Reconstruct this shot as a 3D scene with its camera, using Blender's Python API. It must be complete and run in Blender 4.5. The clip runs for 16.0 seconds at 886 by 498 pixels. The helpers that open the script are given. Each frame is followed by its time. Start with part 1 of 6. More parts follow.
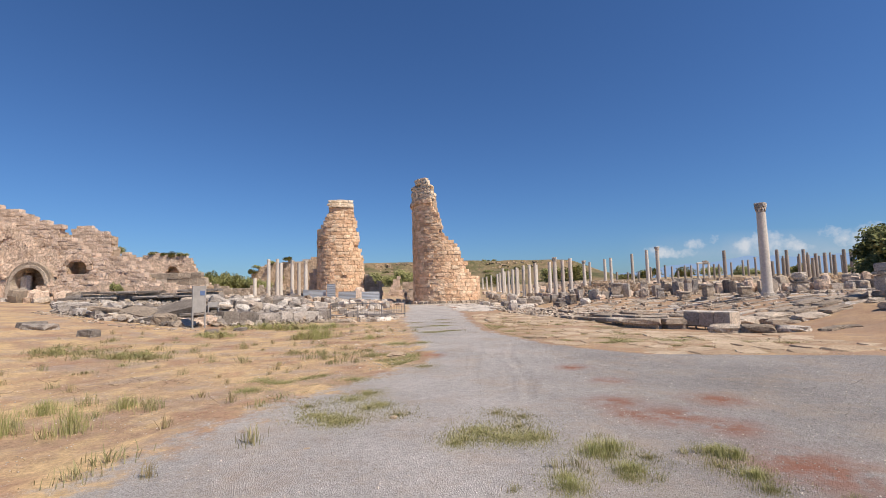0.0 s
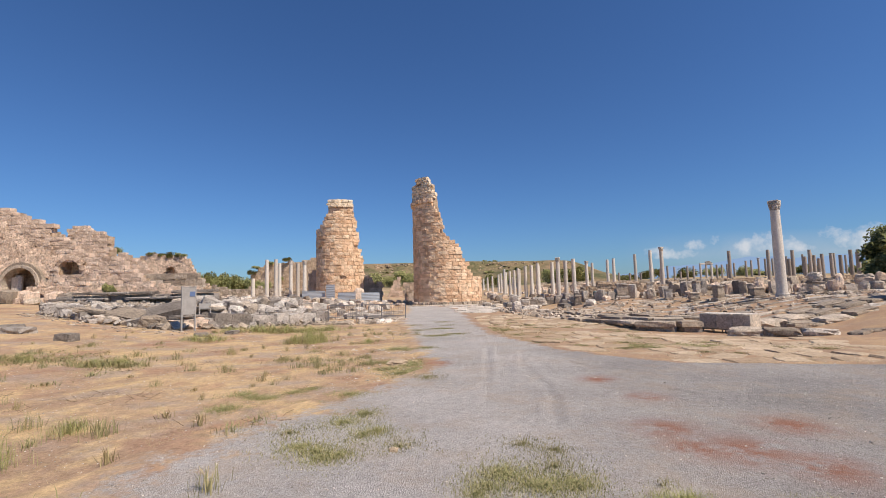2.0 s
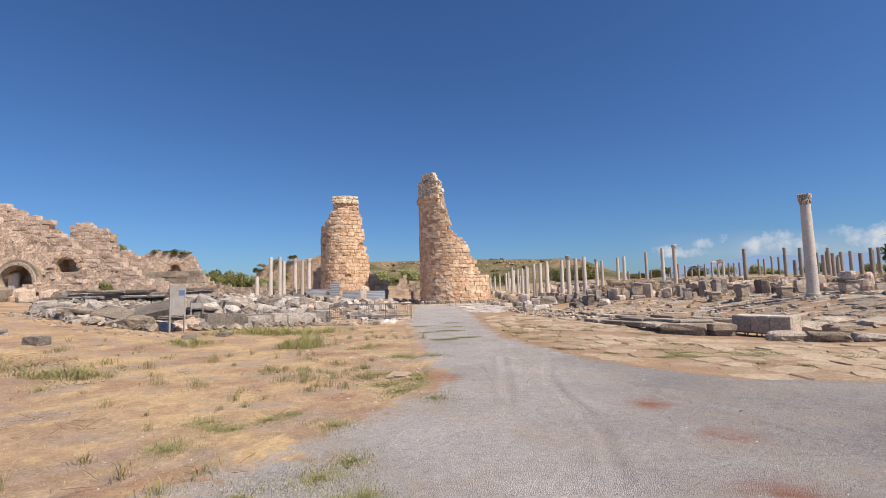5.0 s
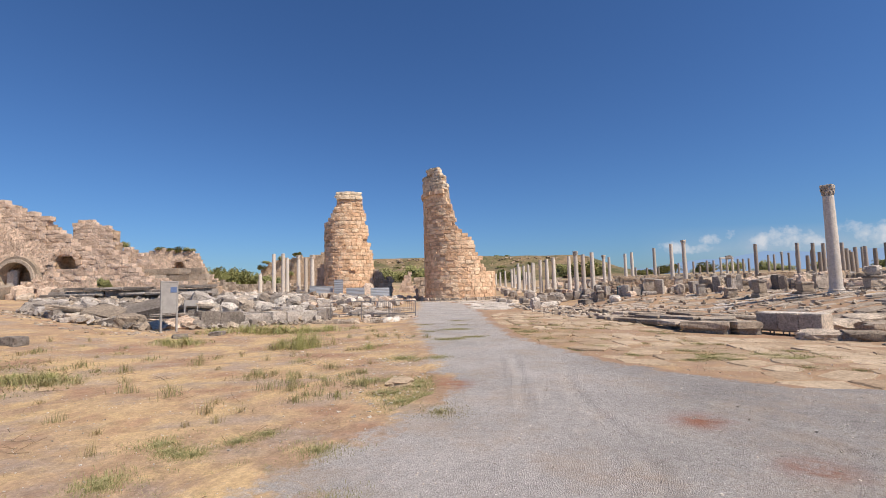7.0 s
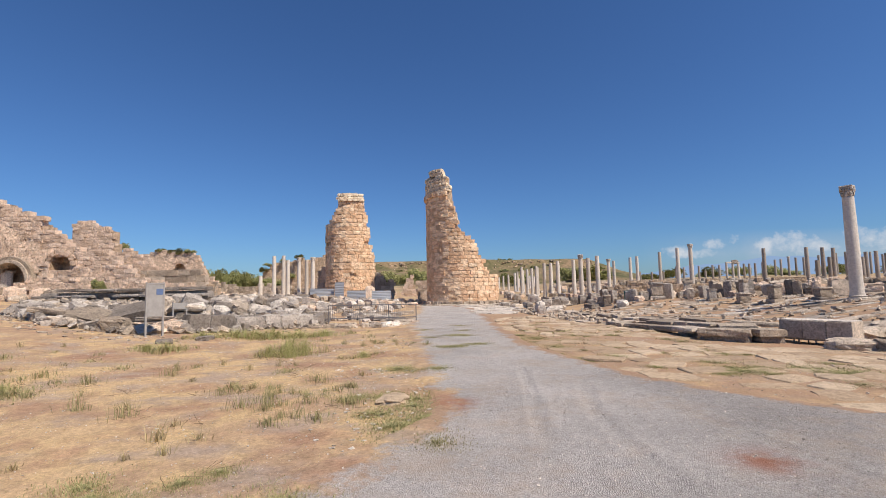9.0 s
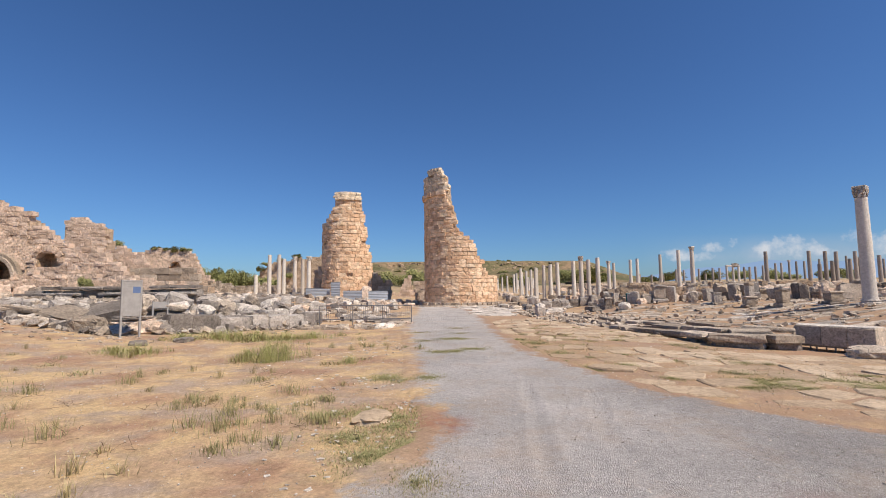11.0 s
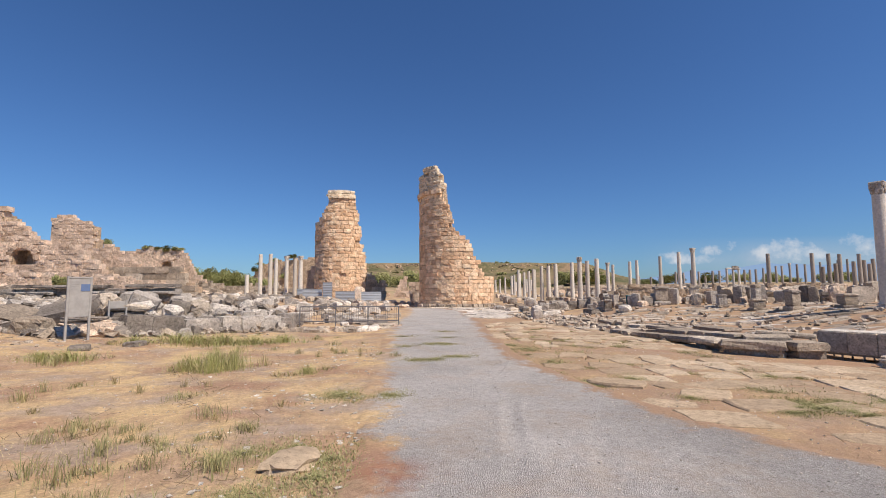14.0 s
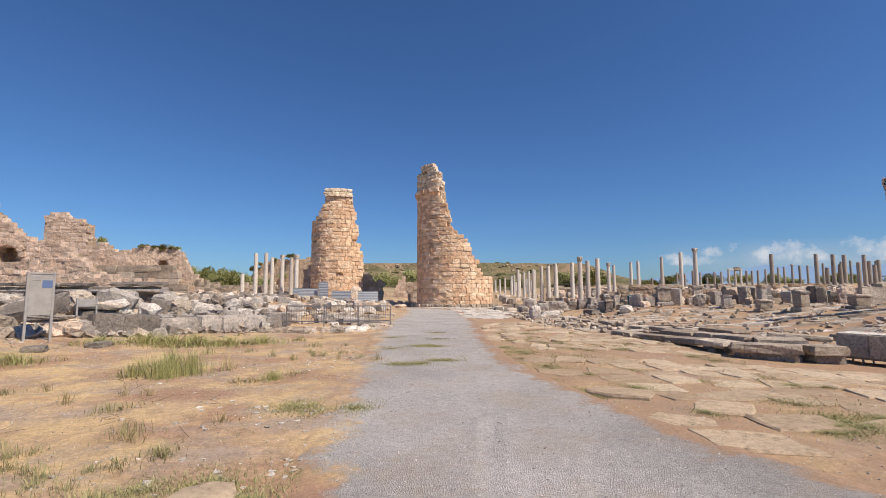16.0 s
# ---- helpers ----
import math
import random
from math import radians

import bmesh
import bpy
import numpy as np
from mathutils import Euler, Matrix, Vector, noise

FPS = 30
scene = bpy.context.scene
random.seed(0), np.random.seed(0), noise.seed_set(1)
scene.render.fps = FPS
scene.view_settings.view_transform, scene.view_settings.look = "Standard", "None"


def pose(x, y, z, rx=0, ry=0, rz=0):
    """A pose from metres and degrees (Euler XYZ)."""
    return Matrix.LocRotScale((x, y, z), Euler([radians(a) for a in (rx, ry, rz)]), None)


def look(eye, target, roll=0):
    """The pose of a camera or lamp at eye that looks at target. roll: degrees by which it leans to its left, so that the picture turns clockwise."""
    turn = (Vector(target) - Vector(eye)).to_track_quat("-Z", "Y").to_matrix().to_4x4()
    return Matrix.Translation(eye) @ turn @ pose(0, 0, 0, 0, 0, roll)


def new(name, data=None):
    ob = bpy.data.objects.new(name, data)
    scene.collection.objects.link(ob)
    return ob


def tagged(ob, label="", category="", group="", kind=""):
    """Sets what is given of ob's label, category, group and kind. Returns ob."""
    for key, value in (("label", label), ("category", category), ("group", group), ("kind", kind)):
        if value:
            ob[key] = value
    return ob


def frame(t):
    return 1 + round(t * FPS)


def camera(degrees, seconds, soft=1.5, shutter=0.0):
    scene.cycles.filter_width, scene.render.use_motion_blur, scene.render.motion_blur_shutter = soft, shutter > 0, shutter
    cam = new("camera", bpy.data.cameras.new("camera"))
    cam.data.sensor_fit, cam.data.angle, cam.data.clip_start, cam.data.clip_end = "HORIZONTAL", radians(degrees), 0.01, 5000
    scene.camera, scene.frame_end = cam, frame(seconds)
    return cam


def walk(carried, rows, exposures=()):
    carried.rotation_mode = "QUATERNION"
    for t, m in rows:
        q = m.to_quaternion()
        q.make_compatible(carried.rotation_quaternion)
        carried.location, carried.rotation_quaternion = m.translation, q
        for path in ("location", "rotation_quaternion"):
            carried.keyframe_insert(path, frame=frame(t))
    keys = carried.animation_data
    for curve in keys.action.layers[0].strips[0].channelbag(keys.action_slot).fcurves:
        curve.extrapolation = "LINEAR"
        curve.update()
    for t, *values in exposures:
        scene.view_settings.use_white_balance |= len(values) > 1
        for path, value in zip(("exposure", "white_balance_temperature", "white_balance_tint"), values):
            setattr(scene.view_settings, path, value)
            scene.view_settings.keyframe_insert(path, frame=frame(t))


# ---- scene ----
cam = camera(88.0, 16.0, 0.95)
PATH = [
    (0, (0.276, -0.709, 1.544), (0.217, 1.282, 1.718), -1.5),
    (0.5, (0.216, -0.389, 1.519), (0.157, 1.603, 1.693), -1.4),
    (1, (0.184, -0.147, 1.55), (0.125, 1.844, 1.726), -1.4),
    (1.5, (0.159, 0.111, 1.53), (0.099, 2.102, 1.705), -1.6),
    (2, (0.119, 0.399, 1.543), (0.059, 2.391, 1.721), -1.5),
    (2.5, (0.078, 0.664, 1.525), (0.016, 2.655, 1.703), -1.4),
    (3, (0.04, 0.926, 1.545), (-0.026, 2.917, 1.721), -1.3),
    (3.5, (0.022, 1.121, 1.57), (-0.046, 3.112, 1.741), -1.4),
    (4, (0.015, 1.408, 1.584), (-0.059, 3.4, 1.757), -1.4),
    (6.5, (-0.056, 2.796, 1.581), (-0.161, 4.787, 1.743), -1.5),
    (7, (-0.07, 3.056, 1.552), (-0.18, 5.046, 1.71), -1.5),
    (7.5, (-0.095, 3.318, 1.553), (-0.213, 5.308, 1.708), -1.3),
    (8, (-0.102, 3.554, 1.552), (-0.224, 5.543, 1.712), -1.3),
    (8.5, (-0.11, 3.806, 1.542), (-0.233, 5.795, 1.706), -1.3),
    (9, (-0.092, 4.095, 1.544), (-0.214, 6.083, 1.717), -1.2),
    (11.5, (0.003, 5.383, 1.509), (-0.113, 7.372, 1.686), -0.5),
    (12, (0.059, 5.676, 1.487), (-0.054, 7.665, 1.663), -0.3),
    (12.5, (0.126, 5.96, 1.482), (0.016, 7.949, 1.663), -0.3),
    (13, (0.202, 6.224, 1.471), (0.092, 8.212, 1.653), -0.4),
    (13.5, (0.287, 6.477, 1.483), (0.174, 8.465, 1.665), -0.4),
    (14, (0.349, 6.749, 1.462), (0.236, 8.738, 1.646), -0.4),
    (14.5, (0.405, 7.014, 1.469), (0.292, 9.002, 1.656), -0.4),
    (15, (0.493, 7.279, 1.426), (0.381, 9.267, 1.612), -0.3),
    (15.5, (0.569, 7.531, 1.435), (0.455, 9.518, 1.625), -0.3),
    (16, (0.639, 7.798, 1.39), (0.523, 9.786, 1.576), -0.2),
]
walk(cam, [(t, look(eye, target, roll)) for t, eye, target, roll in PATH])

# world and sun
SUN_ELEV, SUN_AZ = 52, 124
world = bpy.data.worlds.new("world")
scene.world = world
world.use_nodes = True
wt = world.node_tree


def wnode(kind, **values):
    n = wt.nodes.new(kind)
    for k, v in values.items():
        n.inputs[k].default_value = v
    return n


sky = wt.nodes.new("ShaderNodeTexSky")
sky.sky_type, sky.sun_disc = "NISHITA", False
sky.sun_elevation, sky.sun_rotation = radians(SUN_ELEV), radians(SUN_AZ)
sky.air_density, sky.dust_density, sky.ozone_density = 1.0, 0.4, 3.6
deep = wt.nodes.new("ShaderNodeMixRGB")
deep.blend_type = "MULTIPLY"
deep.inputs[0].default_value = 1.0
deep.inputs[2].default_value = (0.64, 0.95, 1.36, 1)
wt.links.new(sky.outputs[0], deep.inputs[1])


def wmath(op, a, b=0.0, c=0.0):
    n = wt.nodes.new("ShaderNodeMath")
    n.operation = op
    for k, v in enumerate((a, b, c)):
        if isinstance(v, (int, float)):
            n.inputs[k].default_value = v
        else:
            wt.links.new(v, n.inputs[k])
    return n.outputs[0]


# a bank of small cumulus low over the mountains: rounded heaps in a pale veil
coord = wt.nodes.new("ShaderNodeTexCoord")
xyz = wt.nodes.new("ShaderNodeSeparateXYZ")
wt.links.new(coord.outputs["Generated"], xyz.inputs[0])
ahead = wmath("MAXIMUM", xyz.outputs["Y"], 0.05)
side, high = wmath("DIVIDE", xyz.outputs["X"], ahead), wmath("DIVIDE", xyz.outputs["Z"], ahead)
heap = wnode("ShaderNodeTexNoise", Scale=26.0, Detail=9.0, Roughness=0.62)
wt.links.new(coord.outputs["Generated"], heap.inputs["Vector"])
wisp = wnode("ShaderNodeTexNoise", Scale=11.0, Detail=6.0, Roughness=0.6)
wt.links.new(coord.outputs["Generated"], wisp.inputs["Vector"])
bulk = 0.0
for a, v, wa, wv in ((0.519, 0.0857, 0.025, 0.0108), (0.562, 0.0951, 0.021, 0.0120), (0.609, 0.0841, 0.030, 0.0204), (0.672, 0.0909, 0.039, 0.0251), (0.801, 0.0937, 0.043, 0.0225), (0.730, 0.0763, 0.034, 0.0119), (0.429, 0.0741, 0.019, 0.0084), (0.472, 0.0655, 0.035, 0.0096), (0.883, 0.0897, 0.044, 0.0259)):
    da = wmath("DIVIDE", wmath("SUBTRACT", side, a), 1.7 * wa)
    dv = wmath("DIVIDE", wmath("SUBTRACT", high, v - 0.2 * wv), 1.45 * wv)
    ball = wmath("SUBTRACT", 1.0, wmath("ADD", wmath("MULTIPLY", da, da), wmath("MULTIPLY", dv, dv)))
    bulk = wmath("MAXIMUM", bulk, ball)
puff = wmath("MULTIPLY", wmath("ADD", bulk, wmath("MULTIPLY", wmath("SUBTRACT", heap.outputs["Fac"], 0.59), 5.0)), wmath("GREATER_THAN", bulk, 0.001))
puff = wmath("MINIMUM", wmath("MAXIMUM", wmath("MULTIPLY", puff, 0.75), 0.0), 0.8)
veil_low = wmath("MAXIMUM", 0.0, wmath("SUBTRACT", 1.0, wmath("DIVIDE", wmath("ABSOLUTE", wmath("SUBTRACT", high, 0.062)), 0.05)))
veil_side = wmath("MINIMUM", 1.0, wmath("MAXIMUM", 0.0, wmath("MULTIPLY", wmath("SUBTRACT", side, 0.36), 4.0)))
veil = wmath("MULTIPLY", wmath("MULTIPLY", veil_low, veil_side), wmath("MULTIPLY", wmath("SUBTRACT", wisp.outputs["Fac"], 0.15), 1.3))
veil = wmath("MINIMUM", wmath("MAXIMUM", veil, 0.0), 0.6)
mixv = wt.nodes.new("ShaderNodeMixRGB")
wt.links.new(veil, mixv.inputs[0])
wt.links.new(deep.outputs[0], mixv.inputs[1])
mixv.inputs[2].default_value = (6.4, 7.2, 8.6, 1)
mixc = wt.nodes.new("ShaderNodeMixRGB")
wt.links.new(puff, mixc.inputs[0])
wt.links.new(mixv.outputs[0], mixc.inputs[1])
mixc.inputs[2].default_value = (9.4, 9.6, 10.1, 1)
wt.links.new(mixc.outputs[0], wt.nodes["Background"].inputs[0])
wt.nodes["Background"].inputs[1].default_value = 0.074
sun = new("sun", bpy.data.lights.new("sun", "SUN"))
sun.data.energy, sun.data.angle, sun.data.color = 5.5, radians(0.53), (1.0, 0.89, 0.755)
sun.matrix_world = pose(0, 0, 50, 90 - SUN_ELEV, 0, 180 - SUN_AZ)


# ---- materials ----
class Nodes:
    """A short hand for node materials in world space."""

    def __init__(self, name, rough=0.9):
        self.mat = bpy.data.materials.new(name)
        self.mat.use_nodes = True
        self.t = self.mat.node_tree
        self.out = self.t.nodes["Principled BSDF"]
        self.out.inputs["Roughness"].default_value = rough
        self.out.inputs["Specular IOR Level"].default_value = 0.2
        self.geo = self.t.nodes.new("ShaderNodeNewGeometry")
        self.pos = self.geo.outputs["Position"]

    def link(self, a, b):
        self.t.links.new(a, b)

    def noise(self, scale, detail=6.0, rough=0.6, stretch=None):
        n = self.t.nodes.new("ShaderNodeTexNoise")
        n.inputs["Scale"].default_value, n.inputs["Detail"].default_value, n.inputs["Roughness"].default_value = scale, detail, rough
        v = self.pos
        if stretch:
            m = self.t.nodes.new("ShaderNodeMapping")
            m.inputs["Scale"].default_value = stretch
            self.link(v, m.inputs[0])
            v = m.outputs[0]
        self.link(v, n.inputs["Vector"])
        return n.outputs["Fac"]

    def cells(self, scale, feature="F1", out="Color"):
        n = self.t.nodes.new("ShaderNodeTexVoronoi")
        n.feature = feature
        n.inputs["Scale"].default_value = scale
        self.link(self.pos, n.inputs["Vector"])
        return n.outputs[out]

    def ramp(self, fac, *stops):
        n = self.t.nodes.new("ShaderNodeValToRGB")
        e = n.color_ramp.elements
        while len(e) < len(stops):
            e.new(0.5)
        for k, (p, c) in enumerate(stops):
            e[k].position = p
            e[k].color = (*c, 1) if isinstance(c, tuple) else (c, c, c, 1)
        self.link(fac, n.inputs[0])
        return n.outputs[0]

    def mix(self, fac, a, b, mode="MIX"):
        n = self.t.nodes.new("ShaderNodeMixRGB")
        n.blend_type = mode
        for k, v in enumerate((fac, a, b)):
            if isinstance(v, tuple):
                n.inputs[k].default_value = (*v, 1)
            elif isinstance(v, (int, float)):
                n.inputs[k].default_value = v
            else:
                self.link(v, n.inputs[k])
        return n.outputs[0]

    def math(self, op, a, b=0.0):
        n = self.t.nodes.new("ShaderNodeMath")
        n.operation = op
        for k, v in enumerate((a, b)):
            if isinstance(v, (int, float)):
                n.inputs[k].default_value = v
            else:
                self.link(v, n.inputs[k])
        return n.outputs[0]

    def chance(self):
        """A random number for each object and each loose island."""
        o = self.t.nodes.new("ShaderNodeObjectInfo")
        return self.math("FRACT", self.math("ADD", o.outputs["Random"], self.geo.outputs["Random Per Island"]))

    def attribute(self, name):
        n = self.t.nodes.new("ShaderNodeAttribute")
        n.attribute_name = name
        return n.outputs["Fac"]

    def bump(self, height, strength, distance):
        n = self.t.nodes.new("ShaderNodeBump")
        n.inputs["Strength"].default_value, n.inputs["Distance"].default_value = strength, distance
        self.link(height, n.inputs["Height"])
        self.link(n.outputs[0], self.out.inputs["Normal"])

    def colour(self, c):
        if isinstance(c, tuple):
            self.out.inputs["Base Color"].default_value = (*c, 1)
        else:
            self.link(c, self.out.inputs["Base Color"])
        return self.mat


def stone(name, light, mid, dark, stain=(0.16, 0.14, 0.12), amount=0.5, grain=9.0, bump=0.6, calm=1.0, stretch=None):
    """Weathered stone: a tint for each block, blotches, grain and dark lichen stains."""
    m = Nodes(name, 0.92)
    base = m.ramp(m.chance(), (0.0, dark), (0.45, mid), (1.0, light))
    blotch = m.ramp(m.noise(1.3, 6, 0.65, stretch), (0.34, 1 - 0.26 * calm), (0.66, 1 + 0.2 * calm))
    c = m.mix(1.0, base, blotch, "MULTIPLY")
    fine = m.noise(grain, 8, 0.7)
    c = m.mix(1.0, c, m.ramp(fine, (0.32, 1 - 0.34 * calm), (0.66, 1 + 0.36 * calm)), "MULTIPLY")
    spots = m.ramp(m.noise(2.6, 8, 0.75, stretch), (0.54, 0.0), (0.68, 1.0))
    c = m.mix(m.math("MULTIPLY", spots, amount), c, stain)
    pits = m.ramp(m.noise(grain * 2.2, 5, 0.6), (0.36, 1 - 0.4 * calm), (0.46, 1.0))
    c = m.mix(1.0, c, pits, "MULTIPLY")
    m.bump(m.math("ADD", m.math("ADD", fine, m.noise(2.5, 4)), pits), bump, 0.1)
    return m.colour(c)


def plain(name, col, rough=0.6, metal=0.0, vary=0.12):
    m = Nodes(name, rough)
    m.out.inputs["Metallic"].default_value = metal
    v = m.ramp(m.noise(6, 6), (0.3, 1 - vary), (0.7, 1 + vary))
    return m.colour(m.mix(1.0, col, v, "MULTIPLY"))


def earth_colour(m):
    c = m.ramp(m.noise(0.28, 5, 0.6), (0.34, (0.34, 0.225, 0.15)), (0.47, (0.41, 0.275, 0.175)), (0.6, (0.54, 0.375, 0.215)))
    sand = m.ramp(m.noise(0.75, 6, 0.65, (1, 0.75, 1)), (0.47, 0.0), (0.56, 0.9))
    c = m.mix(sand, c, (0.57, 0.4, 0.215))
    red = m.ramp(m.noise(0.6, 5, 0.62), (0.5, 0.0), (0.62, 0.75))
    c = m.mix(red, c, (0.345, 0.2, 0.132))
    grey = m.ramp(m.noise(1.0, 6, 0.65, (0.7, 1, 1)), (0.5, 0.0), (0.62, 0.8))
    c = m.mix(grey, c, (0.37, 0.285, 0.225))
    litter = m.ramp(m.noise(3.1, 8, 0.75), (0.52, 0.0), (0.68, 0.55))
    c = m.mix(litter, c, (0.29, 0.215, 0.125))
    c = m.mix(1.0, c, m.ramp(m.noise(26, 8, 0.8), (0.34, 0.7), (0.66, 1.28)), "MULTIPLY")
    c = m.mix(1.0, c, m.ramp(m.noise(6, 8, 0.75), (0.38, 0.82), (0.6, 1.1)), "MULTIPLY")
    bits = m.ramp(m.cells(34, "F1", "Distance"), (0.10, 1.0), (0.2, 0.0))
    keep = m.ramp(m.noise(2.2, 5), (0.47, 0.0), (0.58, 0.75))
    return m.mix(m.math("MULTIPLY", bits, keep), c, (0.56, 0.49, 0.41))


def gravel_colour(m):
    cell = m.cells(95)
    grey = m.ramp(cell, (0.0, (0.25, 0.23, 0.213)), (0.38, (0.425, 0.39, 0.362)), (0.85, (0.535, 0.495, 0.462)), (1.0, (0.8, 0.765, 0.72)))
    c = m.mix(1.0, grey, m.ramp(m.noise(0.5, 5), (0.3, 0.84), (0.7, 1.14)), "MULTIPLY")
    c = m.mix(1.0, c, m.ramp(m.noise(9, 8, 0.8), (0.34, 0.84), (0.64, 1.12)), "MULTIPLY")
    # the gravel turns patchily darker towards the near right
    right_dark = m.math("MULTIPLY", m.attribute("right_dark"), m.ramp(m.noise(0.7, 6, 0.7), (0.3, 0.55), (0.65, 1.0)))
    c = m.mix(right_dark, c, m.mix(1.0, c, (0.68, 0.675, 0.675), "MULTIPLY"))
    return m.mix(m.ramp(m.noise(0.8, 6, 0.75), (0.48, 0.0), (0.68, 0.55)), c, (0.42, 0.32, 0.235))


def make_earth():
    m = Nodes("dry_earth", 0.97)
    far = m.ramp(m.noise(0.03, 5), (0.4, 0.0), (0.65, 0.7))
    m.bump(m.math("ADD", m.noise(18, 8, 0.7), m.noise(2.2, 4)), 0.7, 0.035)
    loam = m.math("MULTIPLY", m.attribute("loam"), m.ramp(m.noise(0.8, 7, 0.7), (0.3, 0.25), (0.65, 0.9)))
    soil = m.mix(loam, earth_colour(m), m.mix(1.0, (0.33, 0.215, 0.14), m.ramp(m.noise(20, 8, 0.8), (0.34, 0.75), (0.66, 1.25)), "MULTIPLY"))
    return m.colour(m.mix(m.math("MULTIPLY", far, m.attribute("far")), soil, (0.2, 0.19, 0.09)))


def make_gravel():
    m = Nodes("grey_gravel", 0.95)
    edge = m.math("ADD", m.attribute("gravel"), m.math("SUBTRACT", m.math("MULTIPLY", m.noise(1.1, 9, 0.78), 2.6), 1.3))
    f = m.ramp(edge, (0.28, 0.0), (0.6, 1.0))
    soil = m.mix(m.attribute("loam"), earth_colour(m), m.mix(1.0, (0.33, 0.215, 0.14), m.ramp(m.noise(20, 8, 0.8), (0.34, 0.75), (0.66, 1.25)), "MULTIPLY"))
    c = m.mix(f, soil, gravel_colour(m))
    rust = m.math("MULTIPLY", m.attribute("rust"), m.ramp(m.noise(2.4, 8, 0.75), (0.36, 0.0), (0.54, 0.95)))
    c = m.mix(rust, c, (0.3, 0.125, 0.075))
    m.bump(m.math("ADD", m.math("MULTIPLY", m.cells(95, "F1", "Distance"), m.math("ADD", f, 0.25)), m.noise(3, 4)), 0.7, 0.022)
    return m.colour(c)


M_EARTH, M_GRAVEL = make_earth(), make_gravel()
M_TOWER = stone("tower_limestone", (0.87, 0.66, 0.46), (0.78, 0.53, 0.345), (0.64, 0.405, 0.25), (0.44, 0.26, 0.15), 0.3)
M_TOWER_TOP = stone("pale_conglomerate", (0.84, 0.7, 0.53), (0.75, 0.61, 0.45), (0.62, 0.48, 0.34), (0.34, 0.23, 0.15), 0.4)
M_CORE = stone("rubble_core", (0.6, 0.45, 0.32), (0.54, 0.4, 0.28), (0.47, 0.34, 0.23), (0.3, 0.2, 0.13), 0.4, 5.0, 1.0)
M_RUIN = stone("ruin_masonry", (0.74, 0.58, 0.455), (0.65, 0.495, 0.38), (0.52, 0.385, 0.285), (0.26, 0.18, 0.13), 0.6)
M_COAT = stone("crumbling_mortar", (0.7, 0.54, 0.41), (0.65, 0.49, 0.365), (0.57, 0.42, 0.31), (0.34, 0.235, 0.16), 0.6, 3.0, 0.7)
M_GREY = stone("grey_marble", (0.52, 0.46, 0.4), (0.36, 0.312, 0.268), (0.21, 0.178, 0.15), (0.12, 0.1, 0.085), 0.55)
M_WHITE = stone("white_marble", (0.72, 0.65, 0.57), (0.6, 0.53, 0.46), (0.45, 0.39, 0.33), (0.24, 0.2, 0.17), 0.5)
M_COLUMN = stone("column_marble", (0.7, 0.64, 0.565), (0.63, 0.565, 0.495), (0.5, 0.44, 0.38), (0.3, 0.25, 0.2), 0.4, 7.0, 0.4, 0.4, (1, 1, 0.25))
M_GRANITE = stone("column_granite", (0.42, 0.365, 0.315), (0.35, 0.3, 0.255), (0.27, 0.228, 0.19), (0.17, 0.14, 0.115), 0.4, 7.0, 0.4, 0.5, (1, 1, 0.25))
M_PAVE = stone("paving_stone", (0.55, 0.43, 0.305), (0.47, 0.355, 0.242), (0.385, 0.278, 0.184), (0.3, 0.205, 0.13), 0.4, 9.0, 0.5, 0.6)
M_SLAB = stone("pale_slab", (0.6, 0.5, 0.4), (0.44, 0.36, 0.28), (0.28, 0.225, 0.172), (0.15, 0.12, 0.09), 0.55)
M_STEEL = plain("painted_steel", (0.2, 0.19, 0.19), 0.5, 0.6)
M_SIGN = plain("grey_sign_panel", (0.34, 0.32, 0.3), 0.6)
M_SIGN_BLUE = plain("blue_picture", (0.12, 0.17, 0.3), 0.5)
M_BAR = plain("print_bars", (0.3, 0.285, 0.27), 0.6)
M_ZINC = plain("zinc_sheet", (0.42, 0.44, 0.47), 0.5, 0.2)
M_TEAL = plain("teal_plastic", (0.02, 0.12, 0.13), 0.5)


def grass_mat(name, a, b, c):
    m = Nodes(name, 0.8)
    m.out.inputs["Transmission Weight"].default_value = 0.0
    return m.colour(m.ramp(m.chance(), (0.0, a), (0.6, b), (1.0, c)))


M_GRASS = grass_mat("green_grass", (0.27, 0.285, 0.09), (0.38, 0.375, 0.15), (0.52, 0.44, 0.23))
M_TURF = grass_mat("mat_grass", (0.22, 0.22, 0.09), (0.33, 0.31, 0.14), (0.5, 0.42, 0.23))
M_STRAW = grass_mat("dry_straw", (0.47, 0.36, 0.19), (0.6, 0.48, 0.27), (0.38, 0.29, 0.16))
M_WEED = grass_mat("dry_weed", (0.25, 0.2, 0.1), (0.37, 0.3, 0.15), (0.5, 0.4, 0.21))
M_SCRUB = grass_mat("olive_scrub", (0.21, 0.2, 0.09), (0.3, 0.27, 0.13), (0.43, 0.35, 0.185))
M_LEAF = grass_mat("tree_leaves", (0.1, 0.115, 0.04), (0.17, 0.185, 0.07), (0.26, 0.255, 0.11))
M_TWIG = plain("dead_stem", (0.2, 0.14, 0.085), 0.9, 0.0, 0.3)
M_HEDGE = grass_mat("hedge_leaves", (0.17, 0.18, 0.065), (0.27, 0.275, 0.105), (0.38, 0.35, 0.16))
M_BARK = stone("bark", (0.2, 0.15, 0.1), (0.16, 0.12, 0.08), (0.12, 0.09, 0.06))


